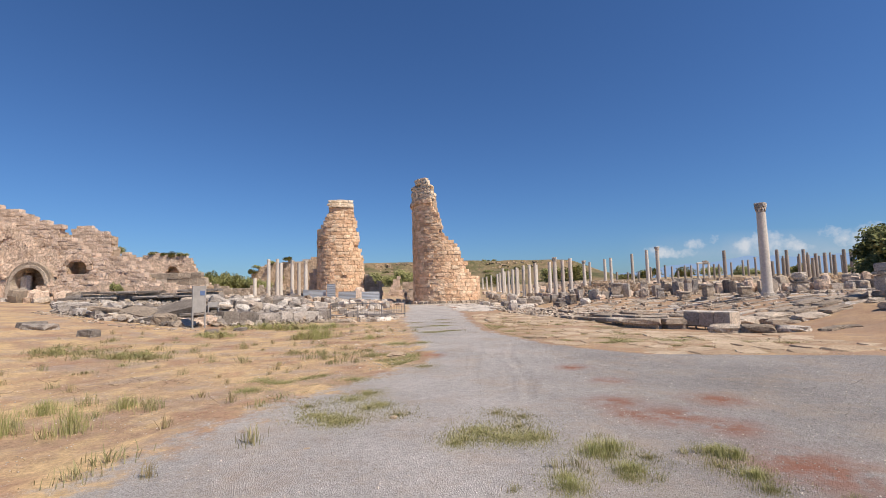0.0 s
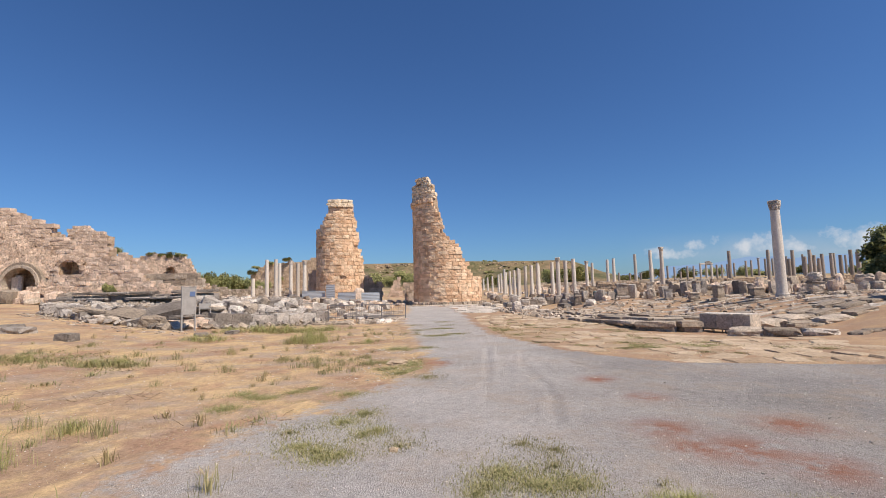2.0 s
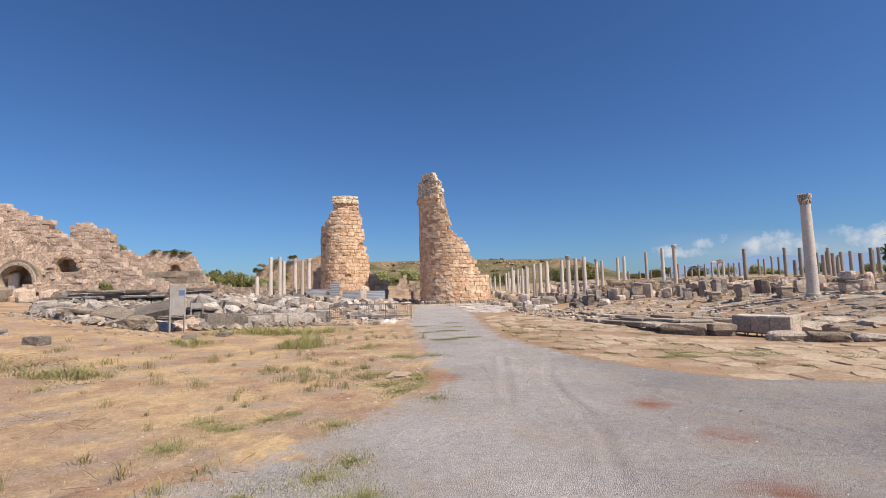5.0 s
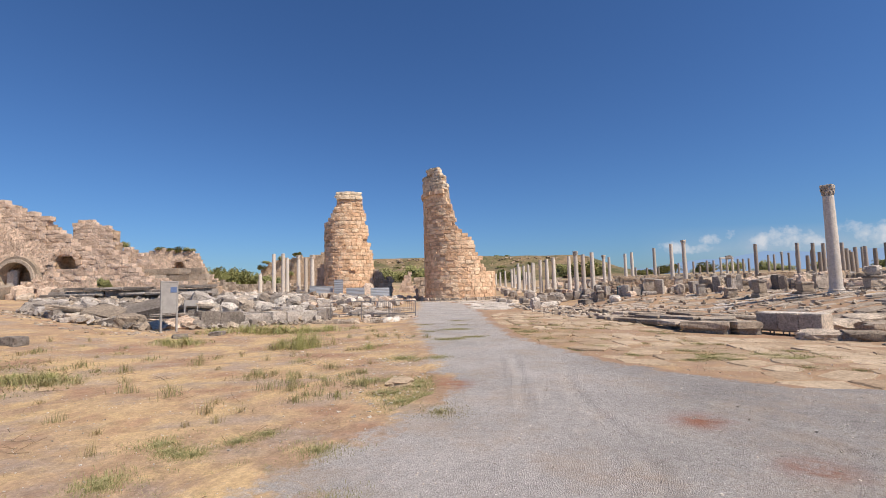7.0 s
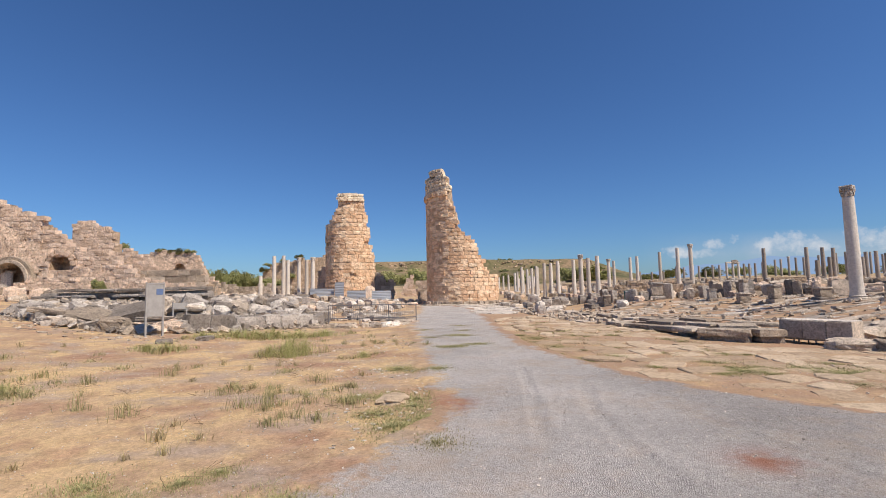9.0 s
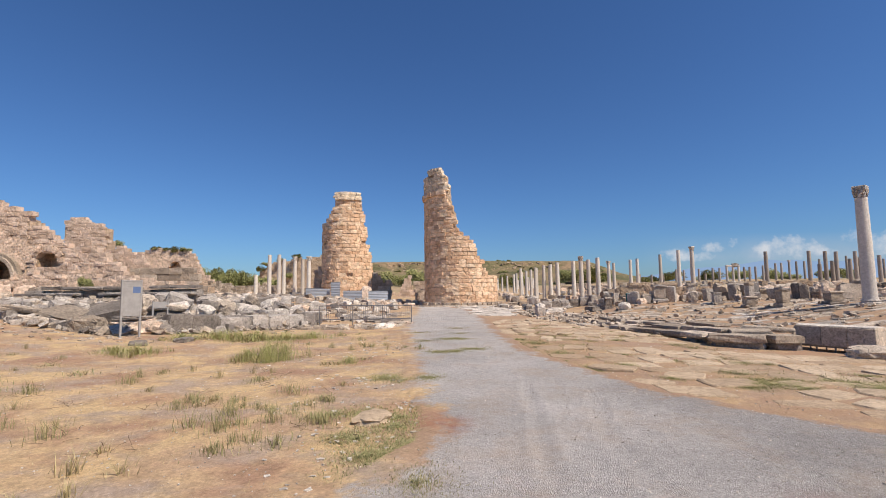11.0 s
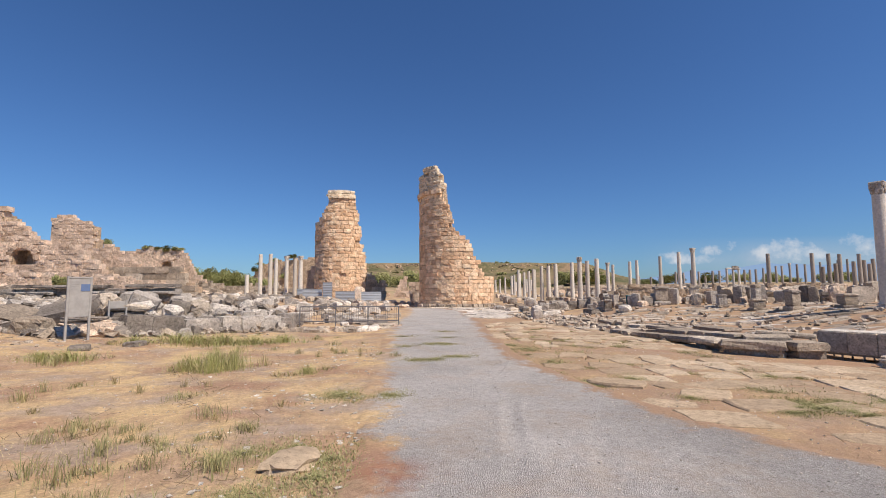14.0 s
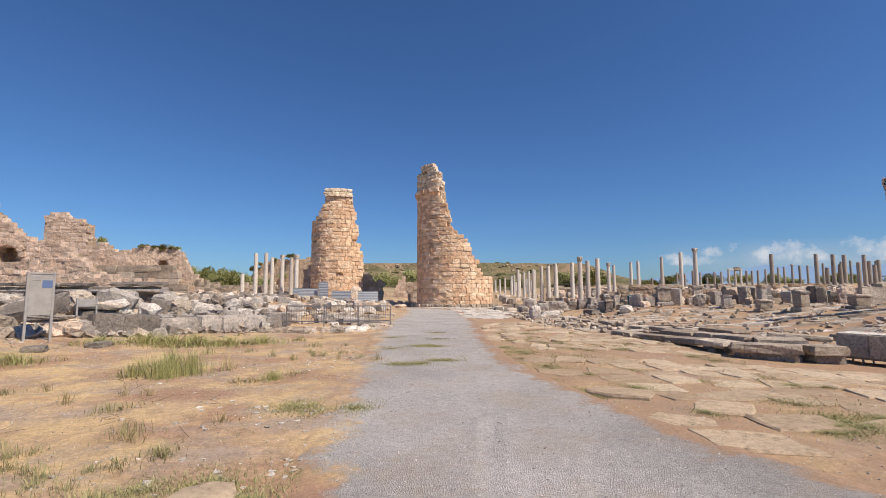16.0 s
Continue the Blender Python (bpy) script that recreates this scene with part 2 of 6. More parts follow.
# ---- helpers of this place ----
def step(a, b, x):
    t = min(1.0, max(0.0, (x - a) / (b - a)))
    return t * t * (3 - 2 * t)


def base_z(x, y):
    z = -0.6 * min(1.0, max(0.0, (y - 3) / 45))
    z += 1.0 * step(13, 22, x - 1) - 0.38 * math.exp(-((x - 11.5) ** 2 / 26 + (y - 20.5) ** 2 / 45)) + 1.0 * step(7, 24, 1 - x) + 1.0 * step(20, 45, -x)
    z += 0.8 * step(34, 44, y) * step(9, 15, x) * (1 - step(13, 22, x - 1)) * step(74, 54, y)
    z += 0.02 * max(0.0, min(y, 200) - 78) + 0.02 * max(0.0, min(x, 100) - 25)
    return z


def road_edges(y):
    """The gravel's left and right edge at y."""
    rows = ((-8, -3.4, 60), (1, -2.6, 60), (4, -2.7, 60), (5.2, -2.3, 60), (6.6, -1.75, 60), (8, -1.15, 60), (9.3, -0.6, 9.5), (10.2, -0.3, 4.7), (11.4, -0.35, 3.45), (12.6, -0.65, 2.75),
            (14, -0.95, 2.3), (16, -1.2, 1.75), (19, -1.6, 1.15), (25, -2.6, 0.8), (35, -4.0, 0.5), (55, -5.5, -0.8), (66, -7.0, -5.0))
    for (a, la, ra), (b, lb, rb) in zip(rows, rows[1:]):
        if a <= y <= b:
            f = (y - a) / (b - a)
            return la + (lb - la) * f, ra + (rb - ra) * f
    return 0, 0


def gravel_cover(x, y):
    if not -8 <= y <= 66:
        return 0.0
    a, b = road_edges(y)
    w = 1.3 - 0.8 * step(6, 11, y) + 0.012 * y
    return step(-w, w, x - a) * step(-w, w, b - x)


def ground_z(x, y):
    near = 1.0 - step(60, 120, abs(x) + abs(y))
    bump = 0.05 * noise.noise((x * 0.5, y * 0.5, 3.1)) + 0.02 * noise.noise((x * 2.1, y * 2.1, 7.7))
    return base_z(x, y) + bump * near * (1.0 - 0.8 * gravel_cover(x, y))


def link_mesh(name, verts, faces, m, smooth=False):
    me = bpy.data.meshes.new(name)
    me.from_pydata(verts, [], faces)
    me.update()
    if smooth:
        me.polygons.foreach_set("use_smooth", [True] * len(me.polygons))
    for k in m if isinstance(m, (list, tuple)) else (m,):
        me.materials.append(k)
    return me


def empty(name, m):
    ob = new(name)
    ob.matrix_world = m
    return ob


def child(name, me, parent, m=None, label=""):
    ob = new(name, me)
    ob.parent = parent
    if m is not None:
        ob.matrix_basis = m
    return tagged(ob, label)


def from_bm(name, bm, m, smooth=False):
    me = bpy.data.meshes.new(name)
    bm.to_mesh(me)
    bm.free()
    if smooth:
        me.polygons.foreach_set("use_smooth", [True] * len(me.polygons))
    me.materials.append(m)
    return me


def part(name, bm, m, parent, label=""):
    return child(name, from_bm(name, bm, m), parent, None, label)


def block_geometry(rng, rough=0.05, round_off=0.05, n=2):
    """A unit block with worn edges and an uneven face: verts, faces."""
    index, verts, faces = {}, [], []

    def vert(i, j, k):
        key = (i, j, k)
        if key not in index:
            p = [a / n - 0.5 for a in key]
            ends = sum(a in (0, n) for a in key)
            f = 1.0 - round_off * (ends - 1)
            p = [a * f + rng.uniform(-rough, rough) for a in p]
            index[key] = len(verts)
            verts.append(p)
        return index[key]

    for axis in range(3):
        for side in (0, n):
            for a in range(n):
                for b in range(n):
                    quad = []
                    for da, db in ((0, 0), (1, 0), (1, 1), (0, 1)):
                        c = [0, 0, 0]
                        c[axis], c[(axis + 1) % 3], c[(axis + 2) % 3] = side, a + da, b + db
                        quad.append(vert(*c))
                    faces.append(quad if side else quad[::-1])
    return verts, faces


def block_set(name, m, count, seed, rough=0.05, round_off=0.05):
    rng = random.Random(seed)
    return [link_mesh(name, *block_geometry(rng, rough, round_off), m) for _ in range(count)]


class Heap:
    """Many blocks joined into one mesh."""

    def __init__(self):
        self.verts, self.faces = [], []

    def add(self, m, geometry):
        o = len(self.verts)
        self.verts += [tuple(m @ Vector(v)) for v in geometry[0]]
        self.faces += [[i + o for i in f] for f in geometry[1]]

    def mesh(self, name, m):
        return link_mesh(name, self.verts, self.faces, m)


def scaled(m, x, y, z):
    return m @ Matrix.Diagonal((x, y, z, 1))


# ---- ground ----
def spread(lo, a, b, hi, fine, grow=1.12):
    """Coordinates fine between a and b, coarser outwards."""
    mid = list(np.arange(a, b, fine))
    left, right, s = [], [], fine
    v = a
    while v > lo:
        s *= grow
        v -= s
        left.append(v)
    s, v = fine, mid[-1]
    while v < hi:
        s *= grow
        v += s
        right.append(v)
    return left[::-1] + mid + right


def build_ground():
    xs, ys = spread(-4200, -16, 16, 4200, 0.2), spread(-300, -4, 30, 4800, 0.2)
    verts = [(x, y, ground_z(x, y)) for y in ys for x in xs]
    w = len(xs)
    faces = [(j * w + i, j * w + i + 1, (j + 1) * w + i + 1, (j + 1) * w + i) for j in range(len(ys) - 1) for i in range(w - 1)]
    me = link_mesh("ground", verts, faces, M_EARTH, True)
    at = me.attributes.new("far", "FLOAT", "POINT")
    at.data.foreach_set("value", [step(60, 140, abs(v[0]) * 0.4 + v[1]) for v in verts])
    loam = [step(0.2, 2.2, v[0] + 0.12 * (v[1] - 12)) * step(8, 11, v[1]) * step(60, 40, v[1]) * step(34, 26, v[0]) for v in verts]
    me.attributes.new("loam", "FLOAT", "POINT").data.foreach_set("value", loam)
    return tagged(new("ground", me), "dry sandy ochre earth with straw and stones", "ground", kind="structure")


build_ground()

RUST = ((2.47, 8.5, 0.3), (2.72, 7.1, 0.26), (2.3, 5.55, 0.33), (2.72, 4.82, 0.42), (2.3, 4.9, 0.3), (3.66, 5.6, 0.35), (3.1, 4.4, 0.35), (3.1, 3.2, 0.5), (-0.35, 10.75, 0.3))
# wheel ruts pressed into the gravel, as lines of (x, y)
RUTS = (((1.75, 12.2), (1.44, 10.36), (1.42, 9.2), (1.48, 8.13), (1.42, 6.97), (1.15, 5.6)), ((2.3, 11.2), (2.69, 9.9), (2.9, 8.73), (3.3, 7.4), (3.9, 6.2)), ((0.9, 13.5), (0.75, 11.0), (0.6, 9.0)))


def rut_depth(x, y):
    """How far a wheel has pressed the gravel down (or heaped it) at x, y."""
    best = 9.0
    for line in RUTS:
        for (ax, ay), (bx, by) in zip(line, line[1:]):
            t = min(1.0, max(0.0, ((x - ax) * (bx - ax) + (y - ay) * (by - ay)) / ((bx - ax) ** 2 + (by - ay) ** 2)))
            best = min(best, math.hypot(x - ax - t * (bx - ax), y - ay - t * (by - ay)))
    if best > 0.4:
        return 0.0
    uneven = 0.55 + 0.6 * noise.noise((x * 2.0, y * 2.0, 41.0))
    return uneven * (0.018 * math.exp(-((best - 0.16) / 0.06) ** 2) - 0.016 * math.exp(-(best / 0.08) ** 2))



def build_road():
    xs = list(np.arange(-7.5, 0, 0.15)) + list(np.arange(0, 4.2, 0.06)) + list(np.arange(4.2, 9, 0.15)) + list(np.arange(9, 40, 0.8))
    ys = list(np.arange(-6, 24, 0.12)) + list(np.arange(24, 66, 0.5))
    index, verts, faces, cover, rust = {}, [], [], [], []

    def vert(i, j):
        if (i, j) not in index:
            x, y = xs[i], ys[j]
            g = gravel_cover(x, y)
            index[i, j] = len(verts)
            verts.append((x, y, ground_z(x, y) - 0.03 + 0.06 * step(0.0, 0.16, g) + rut_depth(x, y)))
            cover.append(g)
            rust.append(max(math.exp(-((x - a) ** 2 + (y - b) ** 2) / (r * r)) for a, b, r in RUST))
        return index[i, j]

    for j in range(len(ys) - 1):
        for i in range(len(xs) - 1):
            if gravel_cover(xs[i] + 0.07, ys[j] + 0.07) > 0.01:
                faces.append((vert(i, j), vert(i + 1, j), vert(i + 1, j + 1), vert(i, j + 1)))
    me = link_mesh("gravel_road", verts, faces, M_GRAVEL, True)
    # grows towards the right, fades out between y 11.5 and 17
    right_dark = [step(-0.3, 3.0, v[0] - 0.1 * v[1]) * step(17, 11.5, v[1]) for v in verts]
    loam = [step(-2.0, 0.0, v[0] - min(road_edges(v[1])[1], 9.0)) * step(8, 10.5, v[1]) for v in verts]
    for name, data in (("gravel", cover), ("rust", rust), ("right_dark", right_dark), ("loam", loam)):
        me.attributes.new(name, "FLOAT", "POINT").data.foreach_set("value", data)
    return tagged(new("gravel_road", me), "pale grey gravel road with ragged earthy edges", "road", kind="structure")


build_road()


# ---- gate towers ----
def profile(rows, u):
    for (a, ha), (b, hb) in zip(rows, rows[1:]):
        if a <= u <= b:
            return ha + (hb - ha) * (u - a) / (b - a)
    return rows[0][1] if u < rows[0][0] else rows[-1][1]


def build_tower(x, y, z, turn, radius, rows, ledge, label, seed, holes=(), course=0.52):
    """A round tower broken along rows of (offset from the axis, height); ledge: the height of its moulding; holes: (offset, height) of lost blocks."""
    rng = random.Random(seed)
    tower = empty("gate_tower", pose(x, y, z, 0, 0, turn))
    tagged(tower, label, "tower", "round gate towers")
    # the core behind the facing, in wedges
    heap, n = Heap(), 120
    for k in range(n):
        a, b = 2 * math.pi * k / n, 2 * math.pi * (k + 1) / n
        h = max(1.0, profile(rows, radius * math.cos((a + b) / 2)) - 0.7 + rng.uniform(-0.3, 0.3))
        r = radius - 0.3
        v = [(q * math.cos(c), q * math.sin(c), zz) for zz in (0, h) for q, c in ((r, a), (r, b), (r - 1.4, b), (r - 1.4, a))]
        f = [(0, 3, 2, 1), (4, 5, 6, 7), (0, 1, 5, 4), (1, 2, 6, 5), (2, 3, 7, 6), (3, 0, 4, 7)]
        heap.add(Matrix.Identity(4), (v, f))
    tagged(child("core", heap.mesh("core", M_CORE), tower), "rough rubble core", kind="stuff")
    face = block_set("stone_block", M_TOWER, 14, seed, 0.04, 0.035)
    pale = block_set("stone_block", M_TOWER_TOP, 8, seed + 1, 0.06, 0.06)
    rest, rest_top, count, zz = Heap(), Heap(), 0, 0.0
    while zz < max(h for _, h in rows):
        top = zz > ledge - 0.2
        tall = course * rng.uniform(0.8, 1.15) * (0.8 if top else 1.0)
        mould = abs(zz + tall / 2 - ledge) < tall / 2
        a = rng.uniform(0, 0.2)
        r = radius + (0.26 if mould else 0.0)
        end = a + 2 * math.pi
        while a < end - 0.05:
            wide = min(rng.uniform(0.45, 1.2) / r, end - a)
            mid = a + wide / 2
            u = radius * math.cos(mid)
            front = math.sin(mid) < 0.12
            lost = front and any(abs(u - hu) < wide * r * 0.5 and abs(zz + tall / 2 - hz) < tall * 0.5 for hu, hz in holes)
            if zz + tall <= profile(rows, u) + rng.uniform(0.2, 0.55) and not lost:
                deep = 0.7
                out = r - deep / 2 + rng.uniform(-0.05, 0.05)
                m = pose(out * math.cos(mid), out * math.sin(mid), zz + tall / 2, 0, 0, math.degrees(mid) - 90 + rng.uniform(-1.5, 1.5))
                m = scaled(m, wide * r * 1.0, deep, tall * 0.99)
                if front and count < 300 and not (zz < 4 and count % 3 == 1 and rng.random() < 0.3):
                    child("stone_block", rng.choice(pale if top else face), tower, m)
                    count += 1
                else:
                    (rest_top if top else rest).add(m, block_geometry(rng, 0.06 if top else 0.04, 0.05 if top else 0.035, 1 if not front else 2))
            a += wide
        zz += tall
    tagged(child("stone_facing", rest.mesh("stone_facing", M_TOWER), tower), kind="stuff")
    tagged(child("upper_facing", rest_top.mesh("upper_facing", M_TOWER_TOP), tower), "paler rough stones above the moulding", kind="stuff")
    # grey footing course
    grey = block_set("footing_stone", M_SLAB, 5, seed + 2, 0.05, 0.06)
    for k in range(26):
        a = -math.pi * (k + rng.uniform(0, 0.3)) / 25
        if rng.random() < 0.9:
            m = pose((radius + 0.3) * math.cos(a), (radius + 0.3) * math.sin(a), 0.22, 0, 0, math.degrees(a) - 90)
            child("footing_stone", rng.choice(grey), tower, scaled(m, radius * 0.12, 0.8, 0.5), "weathered grey footing stone")
    return tower


RIGHT_TOWER = ((-5.13, 17.27), (-5.1, 17.53), (-4.92, 17.68), (-4.42, 17.84), (-4.42, 18.71), (-2.42, 18.09), (-2.25, 17.15), (-1.81, 16.74), (-1.74, 15.6), (-1.71, 14.65), (-1.45, 14.15), (-1.28, 13.54), (-0.78, 12.81), (-0.69, 11.15), (-0.26, 10.67), (0.09, 9.72), (0.69, 9.38), (1.04, 8.68), (1.4, 7.86), (1.89, 7.52), (2.12, 6.7), (2.62, 6.36), (2.92, 5.65), (3.11, 4.94), (3.45, 4.18), (3.53, 3.79), (5.2, 3.9))
LEFT_TOWER = ((-3.92, 12.74), (-3.4, 12.66), (-3.22, 13.3), (-2.58, 14.24), (-2.3, 15.18), (-2.11, 15.82), (-2.08, 17.15), (1.34, 17.06), (1.75, 16.57), (2.08, 15.87), (2.25, 13.66), (2.53, 13.16), (2.73, 11.04), (2.87, 9.72), (3.07, 8.94), (3.4, 7.9), (3.62, 6.84), (3.89, 5.23))
build_tower(-1.42, 70.5, -0.62, 1.8, 5.13, RIGHT_TOWER, 15.4, "round ochre limestone gate tower broken off on a slant", 11, ((-4.2, 17.6), (-0.9, 10.4)), 0.54)
build_tower(-19.19, 76.0, -0.75, 16, 3.95, LEFT_TOWER, 16.05, "round ochre limestone gate tower with a flat broken top", 23, ((-3.3, 9.6), (0.1, 4.6), (2.6, 9.7)), 0.56)


# ---- columns ----
def lathe(rows, n=20, m=None, name="turned"):
    """A turned body from rows of (radius, height)."""
    verts = [(r * math.cos(2 * math.pi * k / n), r * math.sin(2 * math.pi * k / n), z) for r, z in rows for k in range(n)]
    faces = [(j * n + k, j * n + (k + 1) % n, (j + 1) * n + (k + 1) % n, (j + 1) * n + k) for j in range(len(rows) - 1) for k in range(n)]
    faces += [tuple(range(n))[::-1], tuple(range((len(rows) - 1) * n, len(rows) * n))]
    me = link_mesh(name, verts, faces, m, False)
    me.polygons.foreach_set("use_smooth", [True] * (len(rows) - 1) * n + [False, False])
    return me


def box_bm(bm, w, d, h, x=0, y=0, z=0, bevel=0.02):
    made = bmesh.ops.create_cube(bm, size=1, matrix=Matrix.Translation((x, y, z)) @ Matrix.Diagonal((w, d, h, 1)))
    if bevel:
        edges = list({e for v in made["verts"] for e in v.link_edges})
        bmesh.ops.bevel(bm, geom=edges, offset=bevel, segments=1, affect="EDGES")


# unit shaft: height 1, lower radius 1, a slight swelling and a worn, broken top
SHAFTS, GRANITE = [], []
for k in range(4):
    rng = random.Random(40 + k)
    rows = [(1.0 * (1 - 0.02 * t - 0.13 * t * t) * (1 + rng.uniform(-0.012, 0.012)), t) for t in [i / 14 for i in range(14)]]
    rows += [(0.845, 0.97), (0.87, 0.985), (0.84 - 0.06 * (k == 2), 1.0)]
    SHAFTS.append(lathe([(1.1, 0.0), (1.1, 0.012), (1.0, 0.03)] + rows[1:], 18, M_COLUMN, "shaft"))
    GRANITE.append(lathe([(1.1, 0.0), (1.1, 0.012), (1.0, 0.03)] + rows[1:], 14, M_GRANITE, "shaft"))
BASE = lathe([(1.32, 0.2), (1.45, 0.28), (1.45, 0.42), (1.3, 0.5), (1.18, 0.58), (1.18, 0.68), (1.3, 0.74), (1.32, 0.86), (1.12, 0.98), (1.05, 1.0)], 20, M_WHITE, "base")
bm = bmesh.new()
box_bm(bm, 3.0, 3.0, 0.24, 0, 0, 0.1, 0.05)
PLINTH = from_bm("plinth", bm, M_WHITE)


def capital_mesh():
    """A worn leafy capital: a bell with two rings of leaf bosses under a square slab."""
    rng = random.Random(5)
    bell = lathe([(0.86, 0.0), (0.9, 0.1), (0.95, 0.5), (1.12, 0.85), (1.3, 1.0)], 16, M_WHITE, "bell")
    bm = bmesh.new()
    bm.from_mesh(bell)
    for ring, z, r in ((0, 0.28, 1.0), (1, 0.62, 1.12)):
        for k in range(8):
            a = 2 * math.pi * (k + 0.5 * ring) / 8
            m = pose(r * math.cos(a), r * math.sin(a), z, 0, 14, 0)
            m = Matrix.Translation((r * math.cos(a), r * math.sin(a), z)) @ Matrix.Rotation(a, 4, "Z") @ Matrix.Rotation(radians(18), 4, "Y")
            bmesh.ops.create_icosphere(bm, subdivisions=1, radius=0.5, matrix=m @ Matrix.Diagonal((0.34, 0.62, 0.62 + rng.uniform(-0.1, 0.1), 1)))
    for k in range(4):
        a = math.pi / 4 + k * math.pi / 2
        bmesh.ops.create_icosphere(bm, subdivisions=1, radius=0.26, matrix=Matrix.Translation((1.25 * math.cos(a), 1.25 * math.sin(a), 0.92)))
    box_bm(bm, 2.2, 2.2, 0.2, 0, 0, 1.08, 0.08)
    return from_bm("capital", bm, M_WHITE)


CAPITAL = capital_mesh()


def column(x, y, top, radius, capital=False, base=True, lean=0.0, label="", group="colonnade columns", seed=0):
    rng = random.Random(int(x * 31 + y * 17) + seed)
    z = ground_z(x, y) - 0.05
    ob = empty("column", pose(x, y, z, 0, lean, rng.uniform(0, 360)))
    h, up = top - z, 0.0
    if base:
        child("plinth", PLINTH, ob, scaled(pose(0, 0, 0), radius, radius, radius))
        child("base", BASE, ob, scaled(pose(0, 0, 0), radius, radius, radius * 0.9))
        up = radius * 0.86
    cap = radius * 2.1 if capital else 0.0
    child("shaft", rng.choice(GRANITE if "market" in group else SHAFTS), ob, scaled(pose(0, 0, up), radius, radius, h - up - cap))
    if capital:
        child("capital", CAPITAL, ob, scaled(pose(0, 0, h - cap), radius * 0.88, radius * 0.88, cap / 1.2), "carved leafy marble capital")
    return tagged(ob, label or ("upright grey marble column with leafy capital" if capital else "bare upright grey marble column without capital"), "column", group)


column(20.9, 30.65, 6.8, 0.31, True, True, 0, "tall pale marble column with carved leafy capital", "free-standing column")
# the street's colonnade beside the leaning tower
for x, y, top, cap in ((15.6, 76.0, 5.6, 0), (14.3, 65.7, 5.7, 1), (16.9, 72.3, 5.6, 0), (17.1, 68.1, 5.6, 0), (12.9, 87.4, 5.7, 0), (14.5, 90.4, 5.6, 0),
                       (13.2, 98.3, 5.6, 0), (12.8, 103.9, 5.6, 0), (10.2, 100.0, 5.7, 0), (11.9, 126.0, 5.6, 0), (9.3, 165.0, 5.2, 0), (9.8, 150.0, 5.2, 0), (10.6, 140.0, 5.3, 0), (11.4, 128.0, 5.4, 0), (12.0, 114.0, 5.5, 0), (12.3, 108.0, 5.5, 0), (12.5, 95.0, 5.6, 0), (13.5, 84.0, 5.6, 0), (13.9, 80.0, 5.7, 0), (15.1, 86.0, 5.6, 0), (16.2, 165.2, 4.6, 0), (17.0, 142.1, 4.9, 0), (19.6, 151.9, 4.9, 0)):
    column(x, y, top, 0.31, cap, True)
for x, y, top, cap in ((27.1, 97.2, 6.8, 1), (31.7, 109.0, 7.0, 0), (33.9, 104.8, 7.4, 0), (34.0, 101.0, 7.4, 0), (39.4, 103.0, 8.3, 0), (37.3, 89.8, 8.1, 0), (35.5, 80.9, 8.0, 1)):
    column(x, y, top, 0.34, cap, False)
# six columns of the nearer court
for x, y, top, cap in ((-29.2, 70.2, 6.9, 0), (-28.2, 71.2, 7.0, 0), (-30.0, 77.3, 6.8, 0), (-25.9, 71.4, 6.7, 1), (-26.2, 75.4, 6.6, 0), (-22.9, 68.9, 6.5, 1), (-33.5, 75.0, 4.2, 0)):
    column(x, y, top, 0.3, cap, True, 0, "", "court columns")
# the market square's columns, near rows and the far row
for x, y, top in ((48.8, 84.0, 7.2), (55.65, 84.0, 7.2), (57.2, 84.0, 5.0), (58.2, 84.0, 7.1), (59.2, 84.0, 5.5), (59.9, 84.0, 7.0), (62.0, 84.0, 5.8), (62.9, 84.0, 7.0), (63.6, 84.0, 6.0),
                  (64.4, 84.0, 5.4), (65.0, 84.0, 6.2), (66.6, 84.0, 6.3), (68.2, 84.0, 5.9), (70.0, 84.0, 6.8), (71.3, 84.0, 6.8)):
    column(x, y, top, 0.31, False, True, 0, "bare upright grey granite column on a worn base", "market columns")
for x, top in ((52.0, 5.6), (55.5, 5.4), (59.0, 5.4), (62.9, 6.9), (65.2, 6.6), (67.5, 7.4), (69.7, 6.9), (71.6, 5.5), (73.8, 7.1), (75.8, 7.1), (83.1, 7.3), (84.7, 7.3), (86.4, 7.4), (88.6, 7.7), (92.3, 8.3), (94.0, 8.4),
               (96.3, 9.2), (98.4, 8.8), (100.7, 8.8), (105.1, 9.4), (110.2, 9.9), (112.9, 10.2), (116.5, 9.0), (120.0, 10.0), (123.5, 9.2), (127.0, 10.2)):
    column(x, 150.0, top, 0.33, x == 96.3, False, 0, "slender far granite column in a long row", "far market columns")


def standing_arch(x, y):
    """Columns that still carry a piece of their beam."""
    z = ground_z(x, y)
    ob = empty("column_arch", pose(x, y, z))
    for dx in (-1.75, 0.1, 1.75):
        child("shaft", SHAFTS[0], ob, scaled(pose(dx, 0, 0), 0.34, 0.34, 4.6))
    bm = bmesh.new()
    box_bm(bm, 2.0, 0.7, 0.45, -0.95, 0, 4.8, 0.06)
    part("lintel", bm, M_COLUMN, ob)
    rng = random.Random(9)
    child("broken_top", link_mesh("broken_top", *block_geometry(rng, 0.1, 0.14, 3), M_GREY), ob, scaled(pose(0.75, 0, 5.0), 1.9, 0.9, 1.1), "dark broken lump of the beam")
    bm = bmesh.new()
    box_bm(bm, 0.9, 0.7, 0.3, 1.75, 0, 4.7, 0.06)
    part("impost", bm, M_COLUMN, ob)
    tagged(ob, "three marble columns carrying a broken beam", "arch")


standing_arch(79.7, 150.0)


